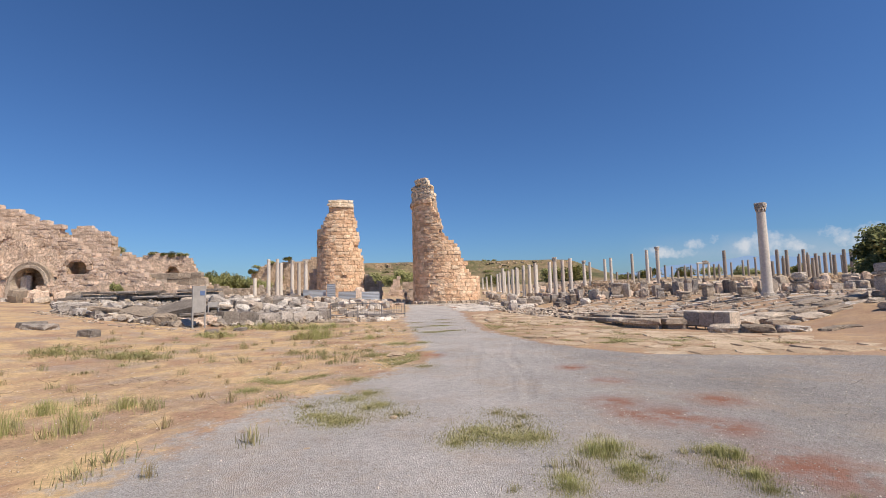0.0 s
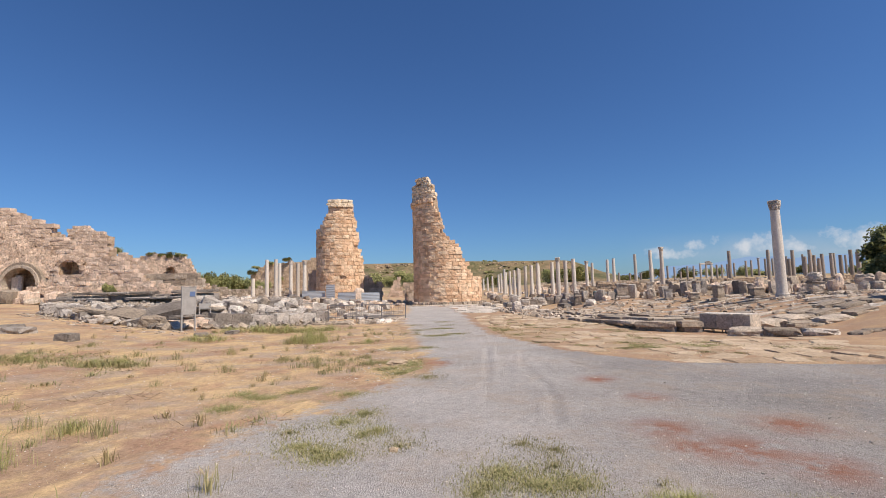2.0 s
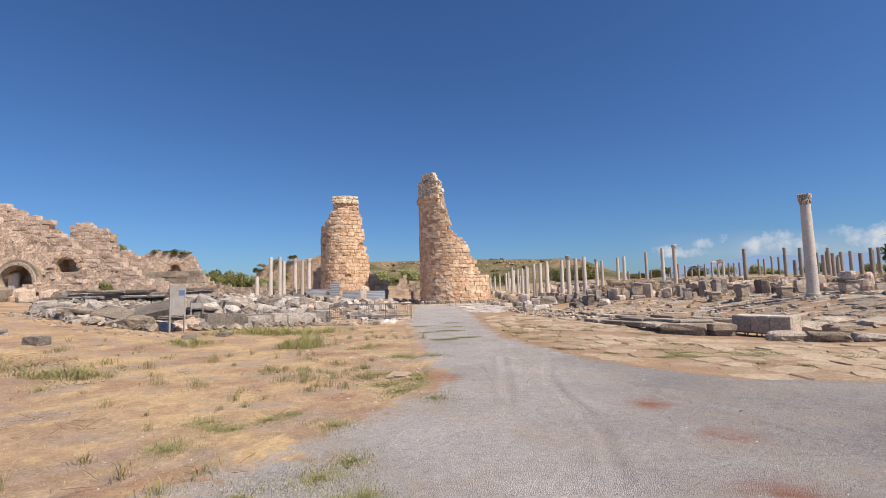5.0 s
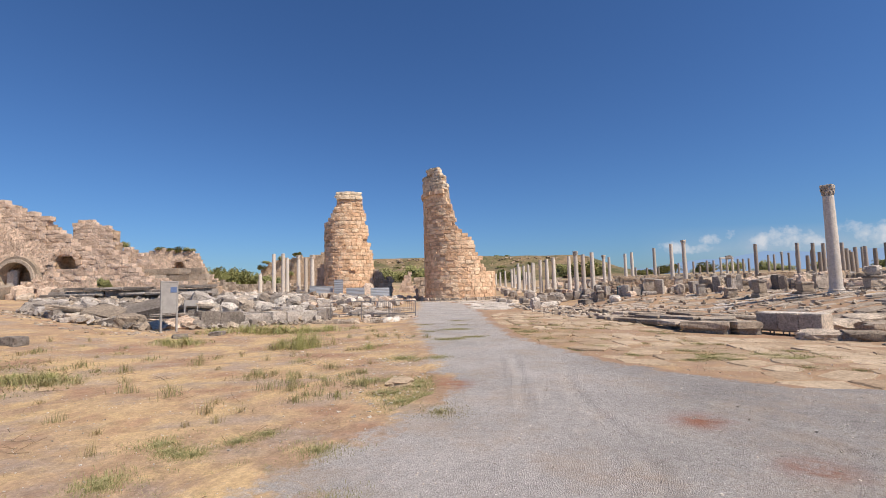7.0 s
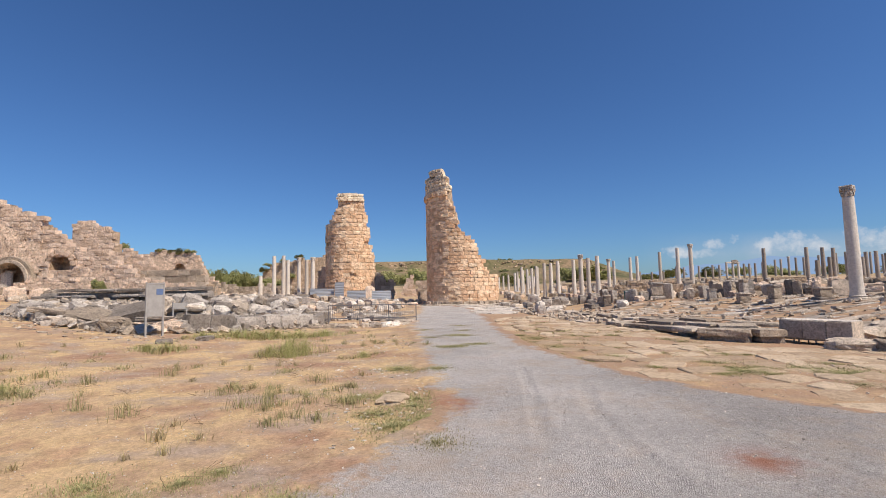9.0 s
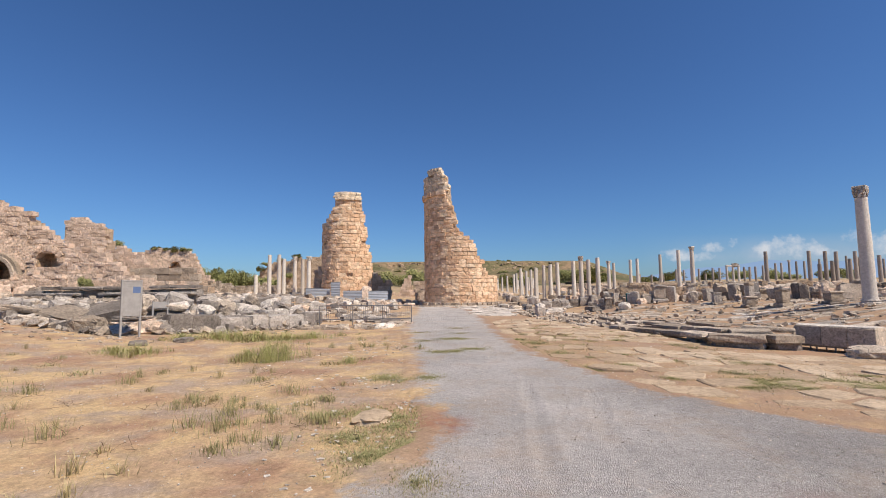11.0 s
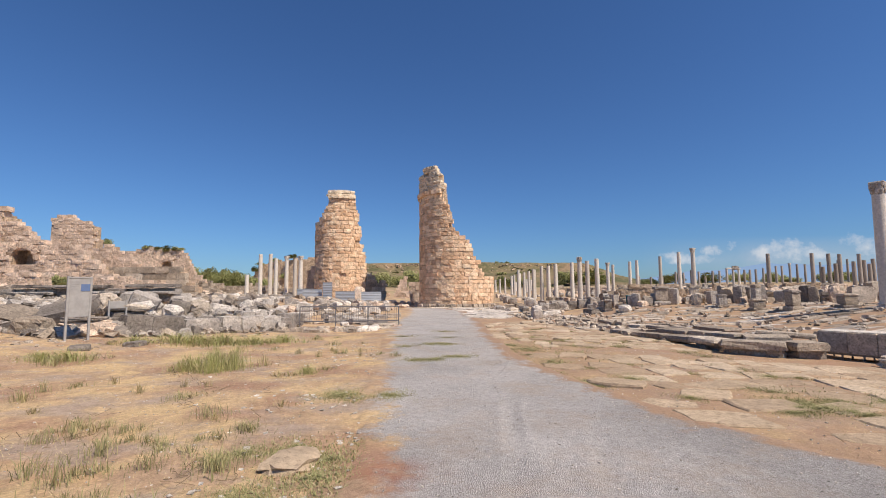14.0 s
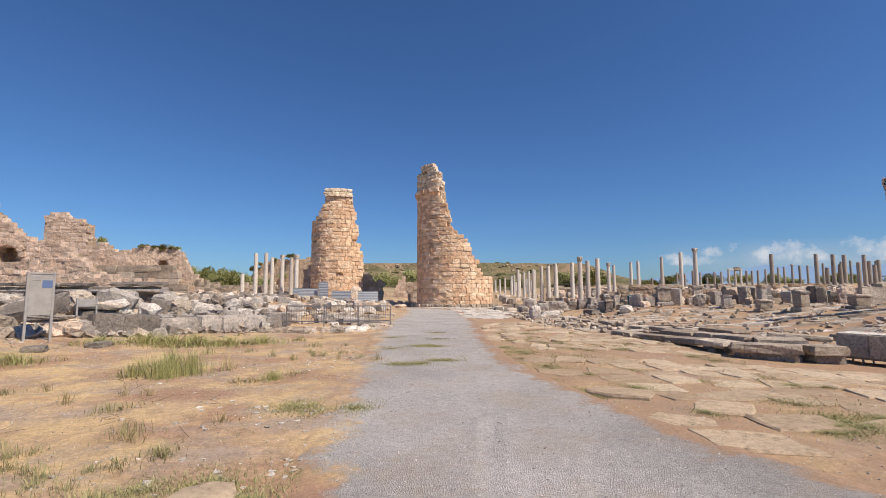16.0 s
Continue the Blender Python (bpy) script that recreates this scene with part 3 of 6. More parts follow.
# ---- walls of the ruined baths ----
def ruin_wall(name, label, p0, p1, z0, tops, openings=(), course=0.55, seed=0, mats=None, thick=1.4, longs=(0.5, 1.15), group="", category="ruin", parts_max=300, rag=0.35):
    """A broken masonry wall from p0 to p1; tops: rows of (way along it, height); openings: (from, to, sill, spring, arched)."""
    rng = random.Random(seed)
    face_mat = mats or M_RUIN
    p0, p1 = Vector(p0), Vector(p1)
    length, turn = (p1 - p0).length, math.degrees(math.atan2(p1.y - p0.y, p1.x - p0.x))
    wall = empty(name, pose(p0.x, p0.y, z0, 0, 0, turn))
    tagged(wall, label, category, group)

    def is_open(s, z):
        for a, b, sill, spring, arched in openings:
            if a < s < b and z > sill:
                r = (b - a) / 2
                if z < spring or (arched and (s - (a + b) / 2) ** 2 + (z - spring) ** 2 < r * r):
                    return True
        return False

    core, s, w = Heap(), 0.0, 0.45
    while s < length:
        top = profile(tops, s + w / 2) - 0.8
        z = 0.0
        while z < top:
            h = min(0.45, top - z)
            hole = is_open(s + w / 2, z + h / 2)
            back = 1.25 if hole else 0.03
            v, f = block_geometry(rng, 0.0, 0.0, 1)
            core.add(scaled(pose(s + w / 2, back + thick / 2, z + h / 2), w, thick, h), (v, f))
            z += 0.45
        s += w
    tagged(child("core", core.mesh("core", M_CORE), wall), "rough rubble core", kind="stuff")
    protos, rest, count, z = block_set("stone_block", face_mat, 10, seed, 0.03, 0.03), Heap(), 0, 0.0
    highest = max(h for _, h in tops)
    below = [(-9.0, 999.0)]
    while z < highest:
        tall = course * rng.uniform(0.8, 1.2)
        s, laid = rng.uniform(-0.5, 0), []
        while s < length:
            wide = rng.uniform(*longs)
            mid = s + wide / 2
            keep = z + tall <= profile(tops, mid) + rng.uniform(-rag, rag) and any(p < mid < q for p, q in below)
            if keep and not any(is_open(q, z + tall * 0.5) for q in (s + 0.1, mid, s + wide - 0.1)):
                laid.append((s, s + wide))
                m = scaled(pose(mid, 0.28 + rng.uniform(-0.06, 0.03), z + tall / 2, rng.uniform(-1.5, 1.5), rng.uniform(-1, 1), rng.uniform(-1.5, 1.5)), wide * 1.015, 0.7, tall * 1.01)
                if count < parts_max:
                    child("stone_block", rng.choice(protos), wall, m)
                    count += 1
                else:
                    rest.add(m, block_geometry(rng, 0.035, 0.03))
            s += wide
        below = laid + [(p, q) for p, q, sill, spring, arched in openings if z < spring + (q - p) / 2 + 0.5]
        z += tall
    if rest.verts:
        tagged(child("stone_facing", rest.mesh("stone_facing", face_mat), wall), kind="stuff")
    arch = block_set("arch_stone", face_mat, 4, seed + 3, 0.04, 0.05)
    for a, b, sill, spring, arched in openings:
        if arched:
            r, n = (b - a) / 2 + 0.22, max(7, int((b - a) * 4))
            for k in range(n):
                t = math.pi * (k + 0.5) / n
                m = pose((a + b) / 2 + r * math.cos(t), 0.15, spring + r * math.sin(t), 0, -math.degrees(t), 0)
                child("arch_stone", rng.choice(arch), wall, scaled(m, 0.55, 0.7, math.pi * r / n * 0.95))
    return wall


def mortar_coat(wall, length, tops, openings, bare, seed):
    """A crumbling coat of mortar and small stones over a wall's lower face, broken away in patches."""
    step_s, verts, faces, index = 0.16, [], [], {}

    def vert(i, k):
        if (i, k) not in index:
            s, z = i * step_s, k * step_s
            out = 0.1 * noise.noise((s * 0.5, z * 0.5, seed)) + 0.07 * noise.noise((s * 1.7, z * 1.7, seed + 3)) + 0.05 * noise.noise((s * 5, z * 5, seed + 7))
            index[i, k] = len(verts)
            verts.append((s, -0.22 + out, z))
        return index[i, k]

    for i in range(int(length / step_s)):
        s = (i + 0.5) * step_s
        high = profile(tops, s) - bare - 0.9 + 1.2 * noise.noise((s * 0.35, 0, seed + 5)) + 0.5 * noise.noise((s * 1.8, 0, seed + 6))
        for k in range(int(max(0.0, high) / step_s)):
            z = (k + 0.5) * step_s
            if noise.noise((s * 0.4, z * 0.55, seed + 9)) + 0.4 * noise.noise((s * 1.9, z * 1.9, seed + 2)) > 0.33:
                continue
            if any((a - 0.3 < s < e + 0.3 and sill - 0.1 < z < spring) or (s - (a + e) / 2) ** 2 + (z - spring) ** 2 < ((e - a) / 2 + 0.3) ** 2 for a, e, sill, spring, arched in openings):
                continue
            faces.append((vert(i, k), vert(i + 1, k), vert(i + 1, k + 1), vert(i, k + 1)))
    me = link_mesh("mortar_coat", verts, faces, M_COAT)
    child("mortar_coat", me, wall, None, "crumbling cream mortar over rubble")


BATH_TOPS = ((0, 10.95), (14.27, 10.3), (16.01, 10.25), (16.1, 9.45), (17.93, 8.93), (19.25, 8.51), (20.33, 7.9), (20.42, 6.91), (21.13, 6.82), (21.88, 6.45), (23.47, 5.69), (24.98, 5.22), (26.48, 4.94), (28.45, 3.72), (30.05, 2.13))
BATH_HOLES = ((16.19, 19.53, 0.5, 2.4, True), (21.0, 23.15, 3.1, 3.6, True))
bath = ruin_wall("bath_wall", "tall broken masonry wall with a vaulted doorway and niche", (-58.2, 42.2), (-28.15, 42.2), 0.6,
          BATH_TOPS, BATH_HOLES, 0.42, 31, None, 1.4, (0.4, 1.1), rag=0.2)
mortar_coat(bath, 29.1, BATH_TOPS, BATH_HOLES, 1.0, 3.0)
TERRACE_TOPS = ((0, 2.2), (3, 2.7), (8, 2.4), (13, 2.0), (17, 1.2))
terrace = ruin_wall("bath_terrace", "low broken terrace of mortared rubble under the wall", (-37.9, 40.0), (-22.6, 40.6), 0.7, TERRACE_TOPS, (), 0.32, 35, None, 1.2, (0.3, 1.0), rag=0.4)
mortar_coat(terrace, 15, TERRACE_TOPS, (), -0.6, 53.0)
SQUARE_TOPS = ((0, 7.8), (5.6, 7.9), (5.8, 11.4), (6.2, 12.0), (7.1, 12.6), (9.1, 12.7), (9.7, 12.0), (12.7, 11.3), (12.95, 7.7), (14.4, 7.5), (14.6, 8.3), (15.6, 8.3), (15.7, 7.4), (17.3, 7.2), (19.2, 5.2), (21, 4.4), (23, 3.6))
bath = ruin_wall("bath_wall", "tall broken wall of squared tan blocks", (-68.5, 72), (-45.5, 72), 1.0,
          SQUARE_TOPS, (), 0.5, 37, None, 1.4, (0.5, 1.3), rag=0.1)
mortar_coat(bath, 22, tuple((s, min(h, 7.6)) for s, h in SQUARE_TOPS), (), 0.9, 23.0)
FAR_TOPS = ((0, 7), (6, 8.4), (9.6, 9.0), (11.8, 9.9), (14.5, 9.5), (20.2, 9.1), (21.1, 7.5), (22.0, 5.6), (23.1, 3.8), (25, 3.0))
FAR_HOLES = ((15.45, 17.9, 4.4, 5.5, True),)
bath = ruin_wall("bath_wall", "crumbling vaulted wall with shrubs on its crest", (-80, 100), (-55, 100), 1.6,
          FAR_TOPS, FAR_HOLES, 0.45, 41, rag=0.25)
mortar_coat(bath, 24, FAR_TOPS, FAR_HOLES, 0.0, 13.0)
DRESSED_TOPS = ((0, 4.4), (9.5, 4.2), (9.6, 4.15), (13.0, 3.9), (13.2, 3.0), (14.5, 2.2))
ruin_wall("bath_wall", "low wall of large dressed pale blocks", (-46, 58), (-31.5, 58), 0.8, DRESSED_TOPS, (), 0.72, 43, M_SLAB, 1.4, (1.0, 2.1), rag=0.15)
ruin_wall("bath_wall", "broken tan wall behind the squared wall", (-70, 82), (-54, 82), 1.0, ((0, 9.0), (7, 8.6), (8, 7.8), (11, 6.2), (16, 5.0)), (), 0.5, 44, parts_max=120)
ruin_wall("far_wall", "far broad ruined wall of rough stone", (-69, 150), (-44, 150), 1.2, ((0, 6.0), (3, 9.0), (5, 10.4), (9, 10.8), (14, 11.6), (19, 11.2), (25, 12.4)), (), 0.7, 47, M_CORE, 2.0, (0.7, 2.0), rag=0.8)
ruin_wall("gate_wall", "rough stone wall stump beside the tower", (-25.5, 79), (-22.0, 79), -0.6, ((0, 6.0), (1.5, 6.8), (3.5, 7.2)), (), 0.6, 51)
ruin_wall("gate_wall", "pale squared wall end beside the tower", (-15.2, 75.5), (-12.9, 77), -0.6, ((0, 5.6), (1.2, 5.4), (1.6, 4.0), (2.7, 3.6)), (), 0.6, 52, M_SLAB)
ruin_wall("gate_wall", "short tan wall pier between the towers", (-8.9, 80), (-6.4, 80), -0.6, ((0, 3.4), (1.2, 3.8), (2.5, 3.2)), (), 0.6, 53)
ruin_wall("gate_wall", "jagged wall stump with a pointed remnant", (-17.5, 100), (-9, 100), -0.2, ((0, 1.2), (2.8, 1.5), (4.0, 4.8), (4.8, 5.3), (5.4, 2.4), (8.5, 1.6)), (), 0.6, 54)
ruin_wall("low_wall", "long low wall of weathered ochre stones", (14, 49.0), (46, 44.5), 0.5, ((0, 1.2), (5, 1.6), (9, 1.2), (11, 1.7), (14, 1.5), (20, 1.2), (25, 1.8), (32, 1.5)), (), 0.4, 61, M_CORE, 1.4, (0.35, 1.3), rag=0.5)
ruin_wall("low_wall", "long low wall of weathered ochre stones", (46, 46), (84, 54), 0.8, ((0, 2.0), (10, 1.6), (20, 2.2), (28, 1.5), (39, 2.0)), (), 0.45, 62)
ruin_wall("low_wall", "distant low wall of pale rubble", (20, 118), (110, 128), 1.2, ((0, 1.6), (30, 2.0), (60, 1.8), (91, 1.8)), (), 0.8, 63, M_SLAB, 1.2, (1.0, 2.4))
ruin_wall("low_wall", "distant low wall of pale rubble", (-60, 92), (-24, 90), 0.8, ((0, 3.0), (10, 2.7), (20, 2.3), (36, 1.6)), (), 0.5, 64, M_SLAB, rag=0.5)
ruin_wall("low_wall", "tumbled row of pale stone blocks", (-50, 80), (-24, 79), 0.7, ((0, 2.2), (10, 1.8), (18, 1.2), (26, 1.0)), (), 0.45, 65, M_SLAB, rag=0.5, parts_max=120)
ruin_wall("low_wall", "tumbled row of pale stone blocks", (-44, 66), (-22, 66), 0.4, ((0, 1.7), (9, 1.4), (16, 0.9), (22, 0.8)), (), 0.4, 66, M_SLAB, rag=0.5, parts_max=120)


# ---- the long moulded step in front of the baths ----
def moulded_step():
    ob = empty("moulded_step", pose(-32.4, 36.6, 0.82))
    tagged(ob, "long grey marble step course with a projecting moulding", "step")
    rng = random.Random(71)
    side, top = block_set("course_block", M_GREY, 5, 72, 0.03, 0.04), block_set("cornice_block", M_GREY, 5, 73, 0.04, 0.06)
    x = 0.0
    while x < 11.6:
        w = rng.uniform(1.3, 2.2)
        child("course_block", rng.choice(side), ob, scaled(pose(x + w / 2, 0.35, 0.5), w * 0.98, 0.7, 1.0))
        if rng.random() < 0.85:
            child("course_block", rng.choice(side), ob, scaled(pose(x + w / 2, -0.3, 0.7, rng.uniform(-1, 1), 0, rng.uniform(-1, 1)), w * 1.0, 0.9, 0.2))
        if rng.random() < 0.93:
            child("cornice_block", rng.choice(top), ob, scaled(pose(x + w / 2, 0.2, 1.13 + rng.uniform(-0.02, 0.03), 0, 0, rng.uniform(-1, 1)), w * 1.0, 1.1, 0.24))
        x += w
    return ob


moulded_step()


# ---- fallen blocks ----
def mould_geometry(rng):
    """A fallen cornice piece: a stepped section drawn out, with chipped ends."""
    section = ((-0.5, -0.5), (0.3, -0.5), (0.32, -0.2), (0.42, -0.12), (0.42, 0.1), (0.5, 0.2), (0.5, 0.5), (-0.5, 0.5))
    n = len(section)
    verts = [(s + rng.uniform(-0.02, 0.02), a + rng.uniform(-0.02, 0.02), b + rng.uniform(-0.02, 0.02)) for s in (-0.5, 0.0, 0.5) for a, b in section]
    faces = [(j * n + k, j * n + (k + 1) % n, (j + 1) * n + (k + 1) % n, (j + 1) * n + k) for j in range(2) for k in range(n)]
    faces += [tuple(range(n))[::-1], tuple(range(2 * n, 3 * n))]
    return verts, faces


rngp = random.Random(81)
ROCKS = {
    "grey": [link_mesh("stone_block", *block_geometry(rngp, 0.045, 0.06, 3), M_GREY) for _ in range(18)],
    "dressed": [link_mesh("stone_block", *block_geometry(rngp, 0.028, 0.045, 3), M_GREY) for _ in range(8)],
    "lump": [link_mesh("stone_block", *block_geometry(rngp, 0.075, 0.12, 4), M_SLAB) for _ in range(5)],
    "white": [link_mesh("stone_block", *block_geometry(rngp, 0.09, 0.13, 3), M_WHITE) for _ in range(5)],
    "tan": [link_mesh("stone_block", *block_geometry(rngp, 0.09, 0.13, 3), M_RUIN) for _ in range(6)],
    "mould": [link_mesh("cornice_piece", *mould_geometry(rngp), M_GREY) for _ in range(4)],
    "brown": [link_mesh("stone_block", *block_geometry(rngp, 0.08, 0.12, 3), M_PAVE) for _ in range(3)],
    "slab": [link_mesh("stone_slab", *block_geometry(rngp, 0.05, 0.07, 3), M_SLAB) for _ in range(8)],
}
WORDS = {
    "dressed": "long squared grey marble block in a low row", "lump": "rough rounded pale boulder among the rubble",
    "grey": "weathered grey marble block lying among the rubble", "white": "chipped white marble lump lying among the rubble",
    "tan": "rough tan stone block lying on dry earth", "mould": "fallen grey marble cornice piece with stepped moulding", "brown": "flat brown stone lying in dry grass", "slab": "flat pale stone slab lying on the ground",
}


def rock(kind, x, y, w, d, h, turn=0, tip=0, roll=0, z=None, group="fallen blocks", label=""):
    ob = new("cornice_piece" if kind == "mould" else "stone_slab" if kind == "slab" else "stone_block", rngp.choice(ROCKS[kind]))
    z = ground_z(x, y) - 0.08 if z is None else z
    ob.matrix_world = scaled(pose(x, y, z + h / 2, tip, roll, turn), w, d, h)
    return tagged(ob, label or WORDS[kind], "stone block", group)


FAR = {}


def far_rock(kind, x, y, w, d, h, turn=0, tip=0, roll=0):
    """A far block, joined with its like."""
    geometry = mould_geometry(rngp) if kind == "mould" else block_geometry(rngp, 0.08, 0.1, 2)
    m = scaled(pose(x, y, ground_z(x, y) - 0.08 + h / 2, tip, roll, turn), w, d, h)
    FAR.setdefault({"mould": "grey"}.get(kind, kind), Heap()).add(m, geometry)


def along(line, s):
    for a, b in zip(line, line[1:]):
        a, b = Vector(a), Vector(b)
        if s <= (b - a).length:
            d = (b - a).normalized()
            return a + d * s, d
        s -= (b - a).length
    return Vector(line[-1]), (Vector(line[-1]) - Vector(line[-2])).normalized()


def line_length(line):
    return sum((Vector(b) - Vector(a)).length for a, b in zip(line, line[1:]))


# the rubble bank on the bath side: a front row of large blocks and heaps behind
FRONT = ((-31, 30.5), (-23, 25.5), (-16.5, 21.4), (-13.4, 21.0), (-11.6, 22.4), (-10.6, 24.2), (-9.6, 26.2), (-8.7, 28.2), (-8.9, 30.6))
rng = random.Random(83)
for row in range(10):
    s, total = 0.0, line_length(FRONT)
    while s < total:
        p, d = along(FRONT, s)
        low = p.x < -12.2
        w = rng.uniform(0.9, 1.5) if row == 0 and not low else rng.uniform(0.4, 1.2)
        p, d = along(FRONT, s + w / 2)
        q = p + Vector((-0.55, 0.84)) * (row * 1.25 + rng.uniform(-0.4, 0.4) * (row > 0))
        skip = rng.random() < (0.42 if low and row > 2 else 0.06 if row == 0 else 0.22 if row < 5 else 0.4)
        if not skip and q.x > -0.88 * (q.y + 0.7) and not (q.x < -20.5 and q.y > 35.6) and not (row < 2 and -14.6 < q.x < -11.9 and q.y < 22.6):
            turn = math.degrees(math.atan2(d.y, d.x)) + rng.uniform(-25, 25) * (0.25 if row == 0 else 1.0)
            plate = row > 0 and rng.random() < 0.5 or row == 0 and low and rng.random() < 0.6
            if row == 0 and not low:
                rock("dressed", q.x, q.y, w, rng.uniform(0.7, 0.95), rng.uniform(0.62, 0.82), turn, rng.uniform(-4, 4), rng.uniform(-4, 4))
            else:
                kind = rng.choice(("slab", "slab", "mould", "dressed", "grey") if plate else ("grey", "grey", "grey", "dressed", "lump", "mould", "white"))
                h = rng.uniform(0.12, 0.28) if plate else rng.uniform(0.3, 0.65) * (0.7 if low else 1.0)
                lift = 0.0 if row < 1 else min(0.75, 0.2 * row) * rng.uniform(0.1, 1.0) * (0.3 if low else 1.0)
                tilt = 28 if plate else 18
                rock(kind, q.x, q.y, w * (1.2 if plate else 0.9), rng.uniform(0.45, 0.9), h, turn, rng.uniform(-tilt, tilt), rng.uniform(-tilt, tilt), ground_z(q.x, q.y) - 0.06 + lift)
        s += w * rng.uniform(0.85, 1.05)
# the largest single pieces of the bank
for kind, x, y, w, d, h, z, turn, tip, roll in (("mould", -14.3, 22.7, 1.9, 1.2, 0.36, 0.45, 12, 24, -12), ("lump", -13.7, 20.9, 1.05, 0.75, 0.62, -0.06, 8, 0, 3), ("tan", -12.25, 21.9, 1.3, 0.9, 0.55, -0.08, 30, 0, 0), ("dressed", -13.0, 22.6, 1.6, 0.8, 0.6, -0.05, 20, 0, 0), ("slab", -15.9, 22.3, 1.7, 1.1, 0.24, 0.3, -10, 16, 10),
                                                ("slab", -17.6, 22.6, 1.9, 1.0, 0.26, 0.25, 14, -12, 8), ("white", -12.95, 24.7, 0.95, 0.7, 0.6, 0.45, 20, 8, -10), ("white", -12.2, 25.6, 0.8, 0.6, 0.55, 0.4, -15, 0, 10),
                                                ("grey", -13.9, 26.2, 1.1, 0.8, 0.8, 0.5, 30, 10, 25), ("lump", -14.9, 25.2, 1.2, 0.9, 0.9, 0.3, -20, 0, 0), ("dressed", -12.6, 23.4, 1.1, 0.9, 0.75, 0.0, 58, 0, 2), ("slab", -12.5, 23.4, 1.3, 1.0, 0.26, 0.72, 50, -8, 4),
                                                ("white", -10.9, 27.4, 0.7, 0.5, 0.4, 0.5, 10, 0, 0), ("grey", -15.6, 28.2, 1.5, 1.0, 0.9, 0.35, 20, 12, 8)):
    rock(kind, x, y, w, d, h, turn, tip, roll, ground_z(x, y) + z)


def cornice_stack(x, y, w, turn):
    """A squared block on a low foot under an overhanging moulded cap."""
    ob = empty("cornice_block", pose(x, y, ground_z(x, y) - 0.02, 0, 0, turn))
    tagged(ob, "squared marble block under a dark overhanging moulded cap", "stone block", "cornice blocks")
    for name, ww, d, h, z, m in (("foot", 0.95, 0.9, 0.14, 0.07, M_WHITE), ("die", 0.8, 0.75, 0.3, 0.29, M_SLAB), ("moulding", 0.94, 0.88, 0.1, 0.49, M_SLAB), ("cap", 1.15, 1.05, 0.2, 0.64, M_GREY)):
        bm = bmesh.new()
        box_bm(bm, w * ww, d, h, 0, 0, z, 0.03)
        part(name, bm, m, ob)


for x, y, w, turn in ((-16.8, 38.0, 1.0, 8), (-15.9, 38.2, 1.15, -4), (-13.8, 38.0, 1.3, 6), (-19.6, 37.0, 1.2, 14)):
    cornice_stack(x, y, w, turn)
rock("dressed", -14.9, 38.0, 0.95, 0.8, 0.75, 4, 0, 0)
# small rubble between the blocks
chips, pale_chips = Heap(), Heap()
for k in range(4600):
    p, d = along(FRONT, rng.uniform(0, line_length(FRONT)))
    back = rng.random() ** 1.2
    q = p + Vector((-0.55, 0.84)) * (back * 15 - 0.7)
    if q.x < -0.88 * (q.y + 0.7):
        continue
    r = rng.uniform(0.06, 0.3) * (1.5 if rng.random() < 0.25 else 1.0)
    lift = (0.05 if q.x < -13.2 else min(0.55, 1.9 * back)) * rng.random()
    m = scaled(pose(q.x, q.y, ground_z(q.x, q.y) + r * 0.3 + lift, rng.uniform(-40, 40), rng.uniform(-40, 40), rng.uniform(0, 360)), r * 1.7, r * 1.1, r * rng.uniform(0.35, 1.0))
    (pale_chips if rng.random() < 0.3 else chips).add(m, block_geometry(rng, 0.1, 0.1, 1))
for k in range(420):
    x, y = rng.uniform(-31, -20), rng.uniform(33.8, 36.2)
    r = rng.uniform(0.12, 0.42)
    m = scaled(pose(x, y, ground_z(x, y) + r * 0.3 + (y - 33.8) * 0.12, rng.uniform(-35, 35), rng.uniform(-35, 35), rng.uniform(0, 360)), r * 1.8, r * 1.2, r * rng.uniform(0.4, 0.9))
    (pale_chips if rng.random() < 0.4 else chips).add(m, block_geometry(rng, 0.1, 0.1, 1))
for k in range(420):
    p, d = along(FRONT, rng.uniform(6, line_length(FRONT) - 3))
    q = p - Vector((-0.55, 0.84)) * (3.2 * rng.random() ** 1.8)
    r = rng.uniform(0.03, 0.13)
    pale_chips.add(scaled(pose(q.x, q.y, ground_z(q.x, q.y) + r * 0.08, rng.uniform(-10, 10), rng.uniform(-10, 10), rng.uniform(0, 360)), r * 2.0, r * 1.3, r * 0.5), block_geometry(rng, 0.1, 0.1, 1))
tagged(new("rubble", chips.mesh("rubble", M_GREY)), "small grey stone rubble between larger blocks", "rubble", kind="stuff")
tagged(new("rubble", pale_chips.mesh("rubble", M_SLAB)), "small yellowish stone rubble between larger blocks", "rubble", kind="stuff")
# the field of blocks up to the court columns and the baths
for k in range(420):
    x, y = rng.uniform(-46, -8), rng.uniform(39, 72)
    if x > -12 and y < 46:
        continue
    kind = rng.choice(("grey", "white", "white", "slab", "slab", "tan", "mould"))
    far_rock(kind, x, y, rng.uniform(0.6, 1.9), rng.uniform(0.5, 1.1), rng.uniform(0.25, 0.9), rng.uniform(0, 360), rng.uniform(-16, 16), rng.uniform(-16, 16))
for k in range(110):
    x, y = rng.uniform(-58, -36), rng.uniform(46.5, 70)
    far_rock("tan", x, y, rng.uniform(0.8, 1.9), rng.uniform(0.7, 1.2), rng.uniform(0.6, 1.6), rng.uniform(0, 360), rng.uniform(-15, 15), rng.uniform(-15, 15))
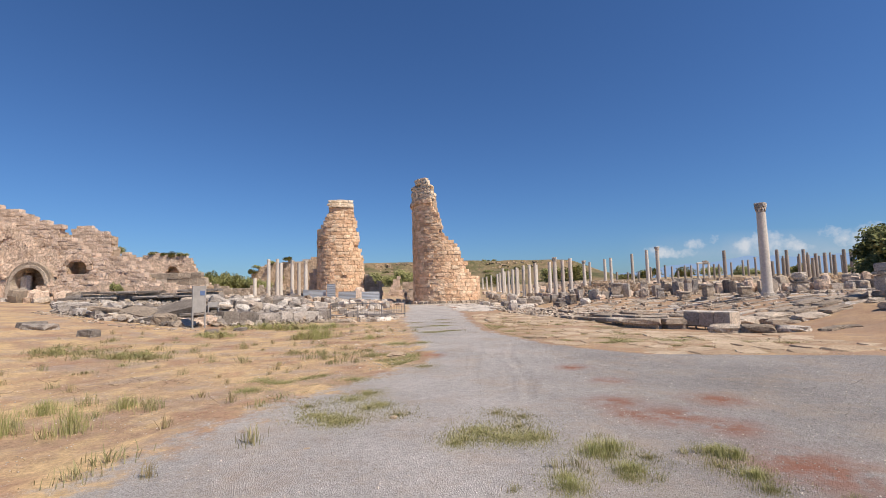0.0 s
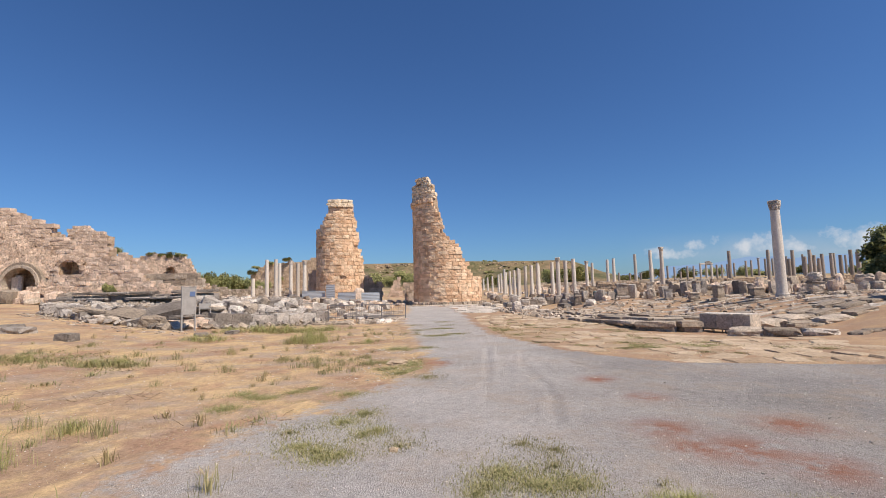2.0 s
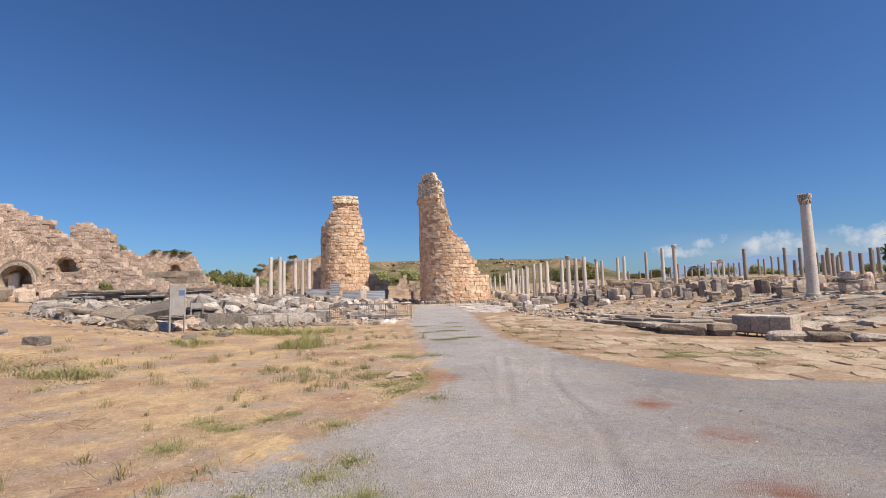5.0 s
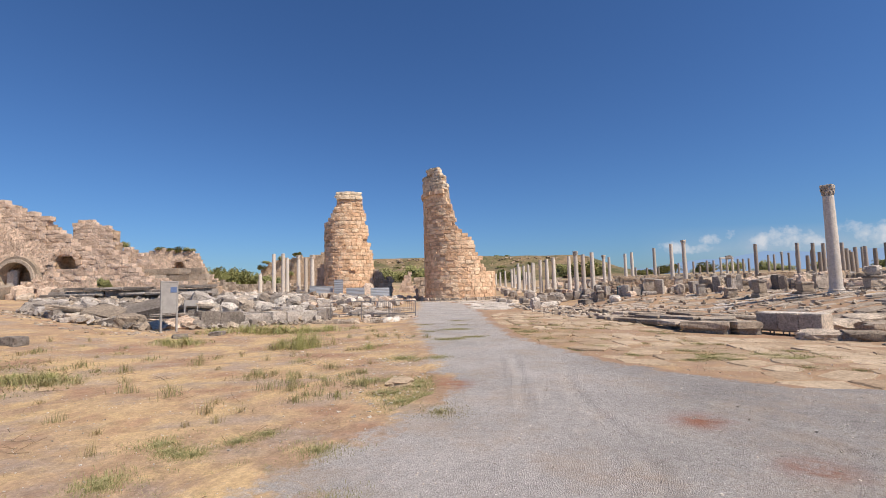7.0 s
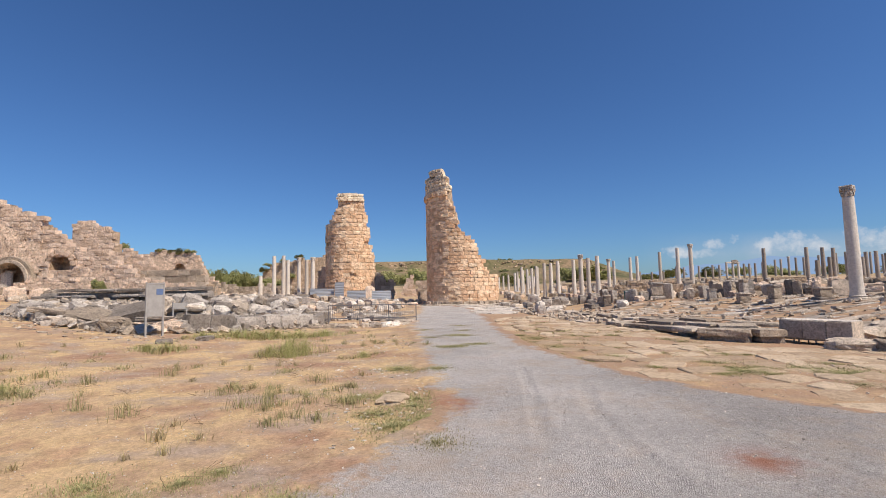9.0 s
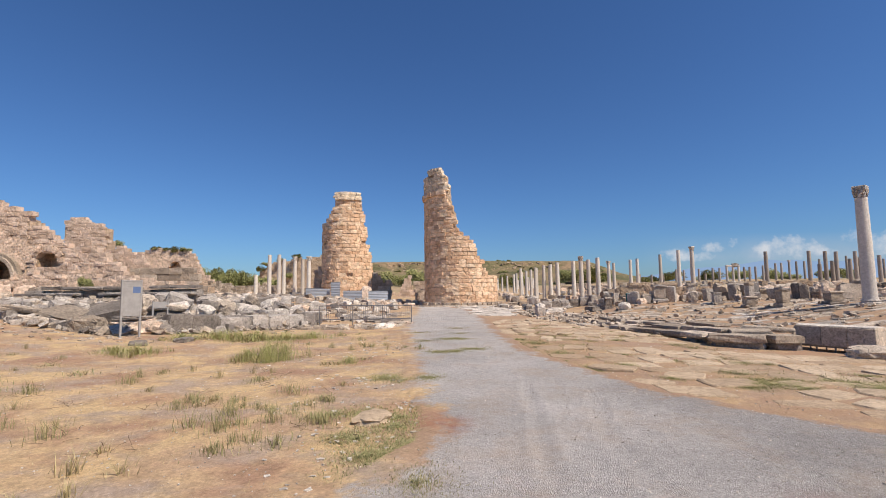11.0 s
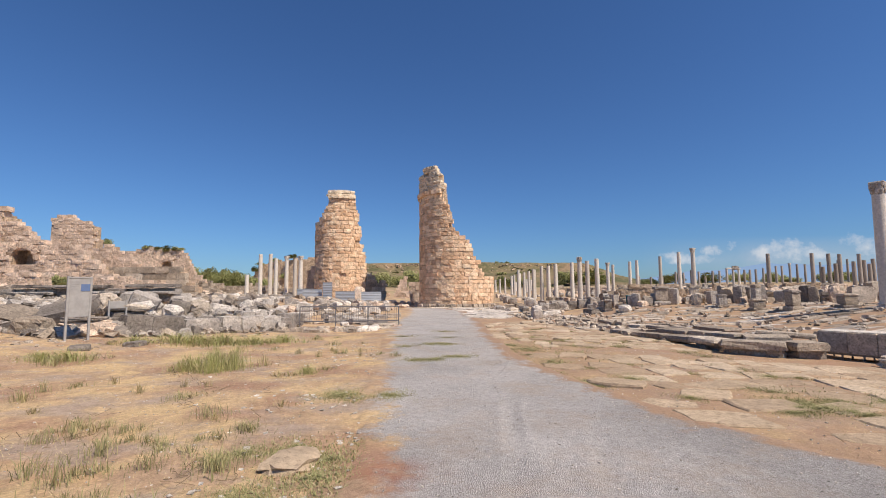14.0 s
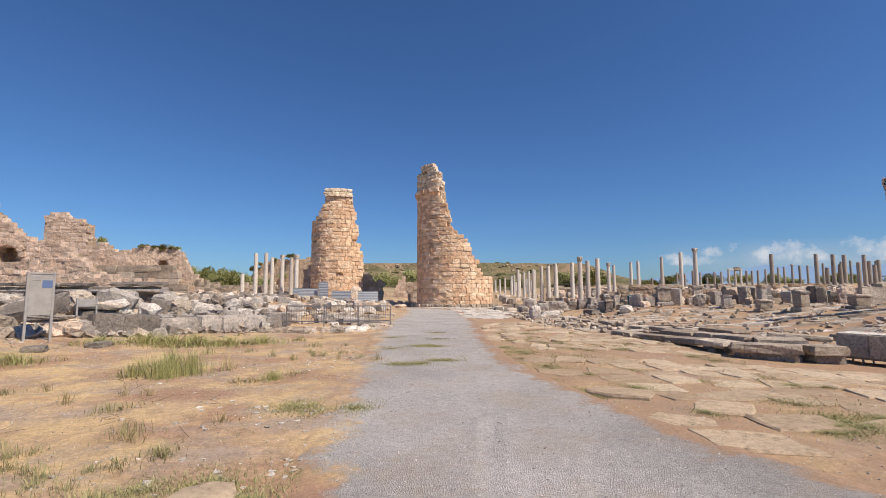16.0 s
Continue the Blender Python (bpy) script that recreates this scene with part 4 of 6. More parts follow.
for k in range(40):
    x = rng.uniform(-38, -23)
    far_rock(rng.choice(("tan", "tan", "slab")), x, rng.uniform(37.8, 39.6), rng.uniform(0.7, 1.5), rng.uniform(0.6, 1.0), rng.uniform(0.5, 1.3), rng.uniform(0, 360), rng.uniform(-12, 12), rng.uniform(-12, 12))
# lone stones on the dry ground
for x, y, w, h in ((-12.75, 15.25, 0.6, 0.34), (-15.4, 16.2, 1.0, 0.3), (-16.2, 16.7, 0.9, 0.35), (-1.3, 11.05, 0.6, 0.13), (-0.55, 5.0, 0.12, 0.07), (-1.25, 3.9, 0.07, 0.05), (-10.4, 19.0, 0.7, 0.2), (-9.7, 20.2, 0.6, 0.2)):
    rock("brown" if x > -5 else "grey", x, y, w, w * 0.7, h, rng.uniform(0, 360), 0, 0, ground_z(x, y) - h * 0.3, "lone stones", "small lone stone lying on the dry earth")
for x, y, w, d, h, z, turn, kind in ((-13.0, 21.9, 1.7, 0.9, 0.2, 0.0, 8, "tan"), (-13.1, 21.9, 1.6, 0.9, 0.14, 0.2, 3, "mould"), (-12.9, 22.0, 1.5, 0.8, 0.16, 0.34, 10, "tan"), (-12.8, 21.9, 1.3, 0.8, 0.14, 0.5, 2, "grey"), (-12.2, 22.3, 1.3, 0.8, 0.5, 0.0, -6, "mould")):
    rock(kind, x, y, w, d, h, turn, rng.uniform(-3, 3), rng.uniform(-3, 3), ground_z(x, y) - 0.03 + z, "stacked slabs", "thin yellowish stone slab in a low stack")
# a low rough edging below the railing
EDGING = ((-8.5, 26.9), (-6.4, 26.7), (-4.6, 27.2), (-3.9, 29.2), (-3.5, 31.6))
for row in range(3):
    s = 0.0
    while s < line_length(EDGING):
        w = rng.uniform(0.35, 0.9)
        p, d = along(EDGING, s + w / 2)
        if rng.random() < 0.82:
            rock(rng.choice(("tan", "white", "slab", "slab", "lump")), p.x - 0.25 * row + rng.uniform(-0.15, 0.15), p.y + 0.55 * row + rng.uniform(-0.15, 0.15), w, rng.uniform(0.35, 0.6), rng.uniform(0.16, 0.34),
                 math.degrees(math.atan2(d.y, d.x)) + rng.uniform(-20, 20), rng.uniform(-6, 6), rng.uniform(-6, 6), None, "edging stones", "small pale stone in a low rough edging")
        s += w * 1.05


for k in range(75):
    y = rng.uniform(31.8, 46)
    x = road_edges(y)[0] - 1.0 - rng.random() * 7.0
    far_rock(rng.choice(("slab", "white", "slab", "grey", "mould")), x, y, rng.uniform(0.5, 1.6), rng.uniform(0.4, 0.9), rng.uniform(0.14, 0.45), rng.uniform(0, 360), rng.uniform(-8, 8), rng.uniform(-8, 8))


def door_surround():
    """The moulded stone ring and jambs of the great vaulted doorway."""
    ob = empty("arch_surround", scaled(pose(-40.35, 41.92, 0.5), 0.94, 0.94, 0.94))
    tagged(ob, "moulded pale stone surround of a vaulted doorway", "arch")
    for r, depth, name in ((1.92, 0.45, "inner_ring"), (2.2, 0.3, "outer_ring")):
        n, verts, faces = 18, [], []
        for k in range(n + 1):
            a = math.pi * k / n
            for rr in (r - 0.17, r + 0.13):
                for dy in (-depth, 0.5):
                    verts.append((rr * math.cos(a), dy, 2.6 + rr * math.sin(a)))
        for k in range(n):
            o = 4 * k
            faces += [(o, o + 4, o + 5, o + 1), (o + 2, o + 3, o + 7, o + 6), (o, o + 2, o + 6, o + 4), (o + 1, o + 5, o + 7, o + 3)]
        faces += [(0, 1, 3, 2), (4 * n, 4 * n + 2, 4 * n + 3, 4 * n + 1)]
        child(name, link_mesh(name, verts, faces, M_SLAB), ob)
    for side in (-1, 1):
        bm = bmesh.new()
        box_bm(bm, 0.6, 0.9, 2.6, side * 2.05, 0.0, 1.3, 0.04)
        part("jamb", bm, M_SLAB, ob)
    bm = bmesh.new()
    box_bm(bm, 1.05, 0.6, 3.7, -1.22, 0.7, 1.85, 0.2)
    part("blocking", bm, M_WHITE, ob, "pale plastered infill of the doorway")
    bm = bmesh.new()
    box_bm(bm, 1.35, 0.8, 1.9, 1.05, 0.1, 0.95, 0.06)
    part("parapet", bm, M_SLAB, ob)


door_surround()


# ---- the market side: kerb, platform and its stones ----
KERB = ((10.75, 21.15), (9.6, 21.0), (8.35, 21.5), (8.1, 23.2), (7.9, 25.0), (6.9, 26.8), (5.9, 29.4), (5.2, 32.6), (4.6, 38.0), (4.4, 50.0))
KERB_TOP = ((20, 0.06), (20.35, 0.0), (21.0, -0.1), (23, -0.16), (25, -0.22), (28, -0.3), (34, -0.4), (40, -0.46), (50, -0.5))
rng = random.Random(91)


def kerb():
    ob = empty("kerb", pose(0, 0, 0))
    tagged(ob, "row of long grey kerb blocks with worn edges", "kerb", kind="structure")
    blocks = block_set("kerb_block", M_SLAB, 12, 92, 0.035, 0.05)
    low = block_set("kerb_footing", M_GREY, 5, 93, 0.05, 0.06)
    for row, off in ((0, 0.0), (1, 1.5), (2, 3.1)):
        s, total = 0.0, line_length(KERB)
        while s < total:
            w = rng.uniform(1.0, 1.9) if s < 6 else rng.uniform(0.7, 1.6)
            p, d = along(KERB, s + w / 2)
            q = p + Vector((0.82, 0.55)) * (off + rng.uniform(-0.12, 0.12))
            top = profile(KERB_TOP, p.y) + 0.05 * row + rng.uniform(-0.06, 0.06)
            turn = math.degrees(math.atan2(d.y, d.x)) + rng.uniform(-4, 4) * (1 + row)
            g = ground_z(q.x, q.y)
            if rng.random() > (0.04, 0.2, 0.3)[row] and not (row and q.x > 8.6 and q.y < 22.0):
                h = rng.uniform(0.16, 0.26)
                child("kerb_block", rng.choice(blocks), ob, scaled(pose(q.x, q.y, top - h / 2, rng.uniform(-3, 3), rng.uniform(-3, 3), turn), w * 0.98, rng.uniform(0.65, 0.95), h))
                if row == 0 and top - h - g > 0.08 and rng.random() < 0.85:
                    child("kerb_footing", rng.choice(low), ob, scaled(pose(q.x + 0.1, q.y + 0.12, (top - h + g - 0.1) / 2, 0, 0, turn), w * 0.9, 0.6, top - h - g + 0.1))
            s += w
    return ob


kerb()


def inside_platform(x, y):
    """How far x lies beyond the kerb at y."""
    best = 99
    for (ax, ay), (bx, by) in zip(KERB, KERB[1:]):
        if min(ay, by) <= y <= max(ay, by):
            best = x - (ax + (bx - ax) * (y - ay) / (by - ay))
    return best


def platform():
    """Old floor slabs in loose rows beyond the kerb, and thin ones sunk in the earth."""
    ob = empty("slab_floor", pose(0, 0, 0))
    tagged(ob, "ancient floor of uneven pale stone slabs", "floor", kind="structure")
    slabs = block_set("floor_slab", M_SLAB, 9, 95, 0.04, 0.05) + block_set("floor_slab", M_WHITE, 5, 96, 0.05, 0.06) + block_set("floor_slab", M_GREY, 2, 98, 0.05, 0.06)
    count, y, rest = 0, 21.5, Heap()
    while y < 42:
        x = 4.0 + rng.uniform(0, 0.6)
        deep = rng.uniform(0.6, 1.0)
        while x < 34:
            w = rng.uniform(0.6, 1.7)
            d = inside_platform(x, y)
            if 3.9 < d < 90 and rng.random() < (0.93 if y > 27 else 0.85):
                g = ground_z(x, y)
                h = rng.uniform(0.1, 0.22)
                m = scaled(pose(x, y + rng.uniform(-0.2, 0.2), g - 0.055 + rng.uniform(-0.03, 0.03), rng.uniform(-1, 1) + math.degrees(base_z(x, y + 0.5) - base_z(x, y - 0.5)), rng.uniform(-1, 1) - math.degrees(base_z(x + 0.5, y) - base_z(x - 0.5, y)), rng.choice((4, 9, 9, 25)) * rng.uniform(-1, 1) - 8), w, deep * rng.uniform(0.75, 1.0), h)
                if count < 300:
                    child("floor_slab", rng.choice(slabs), ob, m)
                    count += 1
                else:
                    rest.add(m, block_geometry(rng, 0.05, 0.07))
            x += w * 1.04
        y += deep * 1.03
    tagged(child("far_slabs", rest.mesh("far_slabs", M_SLAB), ob), kind="stuff")
    return ob


platform()
chips = Heap()
for k in range(700):
    y = 21.5 + 24 * rng.random()
    d = inside_platform(0, y)
    x = -d + rng.random() ** 1.4 * 20 - 0.6
    r0 = rng.uniform(0.06, 0.26)
    chips.add(scaled(pose(x, y, ground_z(x, y) + r0 * 0.3, rng.uniform(0, 40), rng.uniform(0, 40), rng.uniform(0, 360)), r0 * 1.6, r0, r0), block_geometry(rng, 0.12, 0.15, 1))
tagged(new("rubble", chips.mesh("rubble", M_SLAB)), "small pale stone rubble on the old floor", "rubble", kind="stuff")


def flag_paving():
    """Irregular flagstones sunk in reddish earth between the road and the kerb."""
    ob = empty("flagstone_paving", pose(0, 0, 0))
    tagged(ob, "sunken irregular flagstones in reddish dry earth", "paving", kind="structure")
    protos = []
    r2 = random.Random(97)
    for k in range(18):
        cut = [(-0.5, -0.5), (0.0, -0.5), (0.5, -0.5), (0.5, 0.0), (0.5, 0.5), (0.0, 0.5), (-0.5, 0.5), (-0.5, 0.0)]
        ring = []
        for i, (cx, cy) in enumerate(cut):
            f = r2.uniform(0.78, 0.98) if i % 2 == 0 else r2.uniform(0.92, 1.02)
            ring.append((cx * f + r2.uniform(-0.05, 0.05), cy * f + r2.uniform(-0.05, 0.05)))
        n = len(ring)
        verts = [(x, y, -0.5) for x, y in ring] + [(x, y, 0.3 + r2.uniform(-0.1, 0.05)) for x, y in ring]
        verts += [(x * 0.93, y * 0.93, 0.47 + r2.uniform(-0.08, 0.05)) for x, y in ring] + [(r2.uniform(-0.1, 0.1), r2.uniform(-0.1, 0.1), 0.52)]
        faces = []
        for i in range(n):
            j = (i + 1) % n
            faces += [(i, j, n + j, n + i), (n + i, n + j, 2 * n + j, 2 * n + i), (2 * n + i, 2 * n + j, 3 * n)]
        protos.append(link_mesh("flagstone", verts, faces, M_PAVE))
    y = 10.4
    while y < 36:
        deep = rng.uniform(0.5, 0.85) * (1 + 0.01 * y)
        x = road_edges(y)[1] + 0.15 + rng.uniform(0, 0.4) if y > 11 else 4.6
        edge = 12.5
        while x < edge:
            w = rng.uniform(0.4, 1.15)
            d = inside_platform(x + w / 2, y)
            free = d < -0.3 if d < 90 else (y < 19.5 and x < 11.5)
            thin = 0.98 - 0.5 * step(2.0, 0.3, x - road_edges(y)[1]) - 0.2 * (noise.noise((x * 0.45, y * 0.45, 12.0)) > 0.15)
            if free and rng.random() < thin:
                h = rng.uniform(0.1, 0.16)
                m = scaled(pose(x + w / 2, y + rng.uniform(-0.1, 0.1), ground_z(x + w / 2, y) - 0.041 + rng.uniform(-0.014, 0.012) + (0.03 if rng.random() < 0.05 else 0.0), rng.uniform(-0.8, 0.8), rng.uniform(-0.8, 0.8), rng.choice((15, 15, 40)) * rng.uniform(-1, 1)), w * 0.95, deep * rng.uniform(0.82, 0.98), h)
                child("flagstone", rng.choice(protos), ob, m)
            x += w
        y += deep
    return ob


flag_paving()


def propped_block():
    """A long marble architrave in three lengths on a low steel frame."""
    ob = empty("architrave_block", pose(11.85, 20.9, -0.52, 0, 0, -56))
    tagged(ob, "long grey marble architrave propped on a steel frame", "stone block")
    for x, w, m in ((-0.69, 0.7, M_GREY), (0.0, 0.66, M_SLAB), (0.69, 0.7, M_SLAB)):
        bm = bmesh.new()
        box_bm(bm, w, 0.9, 0.62, x, 0, 0.4, 0.02)
        length = part("architrave_length", bm, m, ob)
        # a thin sheet of paler marble over each length's top
        bm = bmesh.new()
        box_bm(bm, w - 0.03, 0.86, 0.03, x, 0, 0.722, 0.012)
        part("worn_top", bm, M_WHITE, length, "thin paler upper bed")
    for x in (-0.95, -0.5, 0.0, 0.5, 0.95):
        for y in (-0.36, 0.36):
            bm = bmesh.new()
            box_bm(bm, 0.04, 0.04, 0.36, x, y, -0.11, 0)
            part("leg", bm, M_STEEL, ob)
    for y in (-0.36, 0.36):
        bm = bmesh.new()
        box_bm(bm, 1.96, 0.05, 0.05, 0, y, 0.065, 0)
        part("rail", bm, M_STEEL, ob)


propped_block()
# rounded boulders past the architrave
for kind, x, y, w, d, h, turn in (("lump", 11.5, 19.1, 1.3, 0.8, 0.42, -20), ("lump", 12.4, 18.5, 1.2, 0.85, 0.42, -34), ("white", 13.3, 17.9, 1.15, 0.7, 0.34, -30), ("slab", 14.3, 17.3, 0.8, 0.5, 0.2, 30), ("slab", 15.2, 17.6, 0.9, 0.5, 0.18, -10),
                                  ("lump", 13.9, 21.6, 1.5, 0.9, 0.5, 8), ("lump", 15.4, 22.2, 1.4, 0.9, 0.46, 12), ("slab", 14.9, 20.8, 1.6, 0.8, 0.3, 10), ("slab", 16.4, 21.0, 1.5, 0.7, 0.28, 8),
                                  ("grey", 21.0, 20.6, 1.4, 1.0, 0.5, 0), ("slab", 18.9, 19.4, 1.3, 0.8, 0.3, 10), ("grey", 19.6, 20.0, 1.0, 0.8, 0.45, 30)):
    rock(kind, x, y, w, d, h, turn, rng.uniform(-5, 5), rng.uniform(-5, 5), None, "boulders by the architrave", "rounded pale boulder with a flat worn top" if kind != "grey" else "squat grey boulder on red earth")
def ramp_slab(x, y, w, d, turn):
    """A long slab bedded in the sloping bank."""
    rise = math.degrees(math.atan(base_z(x + 0.5, y) - base_z(x - 0.5, y)))
    rock("slab", x, y, w, d, 0.26, turn, rng.uniform(-2, 2), -rise, ground_z(x, y) - 0.1, "step slabs", "long pale step slab in a row")


for x0, y0, x1, y1 in ((14.2, 22.7, 20.8, 23.3), (14.4, 21.6, 18.6, 21.5), (15.0, 23.7, 22.4, 24.6)):
    n = int((x1 - x0) / 1.25)
    for k in range(n):
        f = (k + 0.5) / n
        ramp_slab(x0 + (x1 - x0) * f, y0 + (y1 - y0) * f + rng.uniform(-0.08, 0.08), 1.25, 0.8, rng.uniform(-4, 4) + 5)


# pedestals and upright stones in front of the low wall
def pedestal(x, y, w, h, turn=0, m=None):
    ob = empty("pedestal", pose(x, y, ground_z(x, y) - 0.04, 0, 0, turn))
    tagged(ob, "square marble pedestal with moulded foot and cap", "pedestal", "pedestals")
    r3 = random.Random(int(x * 53 + y * 7))
    for name, ww, hh, z in (("foot", 1.16, 0.24 * h, 0.12 * h), ("die", 0.9, 0.62 * h, 0.55 * h), ("cap", 1.0, 0.16 * h, 0.92 * h)):
        me = link_mesh(name, *block_geometry(r3, 0.03, 0.05, 3), m or r3.choice((M_GREY, M_SLAB)))
        child(name, me, ob, scaled(pose(0, 0, z, 0, 0, r3.uniform(-2, 2)), w * ww, w * ww, hh * 1.02))


for x, y, w, h in ((15.6, 44.5, 1.05, 1.5), (11.6, 45.0, 0.6, 1.0), (18.9, 46.0, 0.75, 1.5), (17.9, 40.0, 0.6, 0.95), (20.6, 40.6, 0.5, 1.4), (18.6, 37.2, 0.75, 0.75), (19.3, 35.0, 0.65, 1.2), (20.8, 33.0, 0.75, 0.8), (23.6, 31.4, 0.85, 0.9), (21.4, 22.6, 0.8, 1.25)):
    pedestal(x, y, w, h, rng.uniform(-15, 15))
rock("white", 23.6, 31.4, 0.7, 0.7, 0.6, 20, 0, 0, ground_z(23.6, 31.4) + 0.84, "", "rough white marble lump on a pedestal")
rock("grey", 21.4, 22.6, 0.75, 0.7, 0.45, 20, 0, 0, ground_z(21.4, 22.6) + 1.19, "", "rough grey stone lump on a pedestal")
for k in range(130):
    x = 11.5 + 0.2 * k + rng.uniform(-0.6, 0.6)
    y = 46.5 - 0.075 * k + rng.uniform(-1.6, 2.2) + (1.5 if k % 3 == 0 else 0)
    kind = rng.choice(("grey", "grey", "dressed", "tan", "tan", "slab", "lump", "mould"))
    tall = rng.random() < 0.3
    rock(kind, x, y, rng.uniform(0.4, 0.65) if tall else rng.uniform(0.5, 1.1), rng.uniform(0.4, 0.7), rng.uniform(0.9, 1.5) if tall else rng.uniform(0.4, 0.8), rng.uniform(0, 360), rng.uniform(-6, 6),
         rng.uniform(-6, 6), None, "upright stones", "upright worn stone block standing on dry grass" if tall else "")
for k in range(120):
    x = 26 + rng.uniform(0, 46)
    y = rng.uniform(40, 60) if x > 36 else rng.uniform(38, 50)
    far_rock(rng.choice(("tan", "grey", "slab")), x, y, rng.uniform(0.7, 1.6), rng.uniform(0.6, 1.0), rng.uniform(0.5, 1.3), rng.uniform(0, 360), rng.uniform(-9, 9), rng.uniform(-9, 9))
for k in range(30):
    x = 20.5 + 0.5 * k + rng.uniform(-0.5, 0.5)
    rock(rng.choice(("tan", "lump", "brown", "grey")), x, 45.2 - 0.2 * (x - 20) + rng.uniform(-1.2, 1.0), rng.uniform(0.8, 1.7), rng.uniform(0.7, 1.1), rng.uniform(0.7, 1.35), rng.uniform(0, 360), rng.uniform(-8, 8), rng.uniform(-8, 8), None,
         "boulders by the low wall", "rough brown stone boulder heaped before the low wall")
for k in range(34):
    rock(rng.choice(("slab", "grey", "white", "mould")), rng.uniform(3.5, 13), rng.uniform(42, 64), rng.uniform(0.7, 1.7), rng.uniform(0.6, 0.9), rng.uniform(0.3, 0.7), rng.uniform(0, 360), 0, 0, None, "street stones")
for k in range(190):
    far_rock(rng.choice(("slab", "grey", "grey", "tan")), rng.uniform(6, 60), rng.uniform(54, 116), rng.uniform(0.8, 1.8), rng.uniform(0.7, 1.2), rng.uniform(0.5, 1.3), rng.uniform(0, 360))
for kind, heap in FAR.items():
    tagged(new("rubble", heap.mesh("rubble", {"grey": M_GREY, "white": M_WHITE, "tan": M_RUIN, "slab": M_SLAB}[kind])), "distant scattered " + {"grey": "grey", "white": "white", "tan": "tan", "slab": "pale"}[kind] + " stone blocks on dry ground", "rubble", kind="stuff")
# a cut white block at the street's edge, and pale slabs before the leaning tower
rock("white", 5.0, 39.2, 0.7, 0.7, 0.95, 12, 0, 0, None, "", "squared white marble block standing on end")
for k in range(16):
    rock("slab", -6.0 + 0.7 * k + rng.uniform(-0.3, 0.3), 63.2 - 0.05 * k + rng.uniform(-1.5, 0.5), rng.uniform(1.2, 2.4), rng.uniform(0.7, 1.1), 0.22, rng.uniform(-8, 8), 0, 0, None, "gate threshold slabs")
street = Heap()
for k in range(120):
    y = rng.uniform(40, 66)
    x = road_edges(min(y, 65.9))[1] + 0.6 + rng.random() * (3.0 + 0.22 * (y - 44))
    street.add(scaled(pose(x, y, ground_z(x, y) + 0.02, 0, 0, rng.uniform(-15, 15)), rng.uniform(0.8, 1.9), rng.uniform(0.6, 1.0), 0.14), block_geometry(rng, 0.04, 0.06, 2))
tagged(new("street_slabs", street.mesh("street_slabs", M_WHITE)), "pale worn paving slabs bedded beside the street", "paving", kind="stuff")
# the dark hollow with column drums beside the street
for k in range(6):
    a = math.pi * k / 6
    rock("grey", 7.6 + 1.0 * k, 52.5 + 1.3 * math.sin(a), 1.0, 0.9, 0.95, rng.uniform(-10, 10), 0, 0, None, "dark drums", "dark weathered grey drum standing in a row")


def litter_bin(x, y):
    ob = empty("litter_bin", pose(x, y, ground_z(x, y)))
    tagged(ob, "teal plastic litter bin beside the stones", "bin")
    child("body", lathe([(0.18, 0.0), (0.21, 0.1), (0.23, 0.75), (0.24, 0.8)], 14, M_TEAL, "body"), ob)
    child("lid", lathe([(0.25, 0.8), (0.25, 0.87), (0.14, 0.94)], 14, M_TEAL, "lid"), ob)


litter_bin(13.6, 46.0)


# ---- signs and railing ----
def info_sign(x, y, z, turn, w, h, low, thick=0.06):
    """A panel of slats between two square posts, with a dark blue picture."""
    ob = empty("information_sign", pose(x, y, z, 0, 0, turn))
    tagged(ob, "weathered grey information board on two square posts", "sign")
    for s in (-1, 1):
        bm = bmesh.new()
        box_bm(bm, 0.065, 0.07, h + 0.05, s * w / 2, 0, (h + 0.05) / 2, 0.008)
        part("post", bm, M_SIGN, ob)
    bm = bmesh.new()
    box_bm(bm, w - 0.065, thick, h - low, 0, 0, (h + low) / 2, 0.006)
    panel = part("panel", bm, M_SIGN, ob)
    bm = bmesh.new()
    box_bm(bm, 0.4 * w, 0.012, 0.11 * h, 0.24 * w, -thick / 2 - 0.004, h * 0.85, 0)
    part("picture", bm, M_SIGN_BLUE, panel, "faded dark blue picture")
    for k in range(3):
        bm = bmesh.new()
        box_bm(bm, w * 0.36, 0.008, 0.012, -0.2 * w, -thick / 2 - 0.003, h * 0.94 - 0.07 * k, 0)
        part("print_bar", bm, M_BAR, panel)
    bm = bmesh.new()
    box_bm(bm, w + 0.02, thick + 0.03, 0.05, 0, 0, h + 0.01, 0.006)
    part("top_rail", bm, M_SIGN, ob)
    return ob


SX, SY = -11.8, 20.45
info_sign(SX, SY, ground_z(SX, SY) - 0.05, 62, 0.6, 1.98, 0.78)


def small_sign(x, y):
    ob = empty("small_sign", pose(x, y, ground_z(x, y) - 0.03, 0, 0, 62))
    tagged(ob, "small grey notice plate between two thin steel posts", "sign")
    for s in (-0.28, 0.28):
        bm = bmesh.new()
        box_bm(bm, 0.05, 0.05, 1.22, s, 0, 0.61, 0)
        part("post", bm, M_SIGN, ob)
    bm = bmesh.new()
    box_bm(bm, 0.5, 0.03, 0.26, 0, 0, 1.06, 0.004)
    part("plate", bm, M_SIGN, ob)


small_sign(-12.35, 22.75)


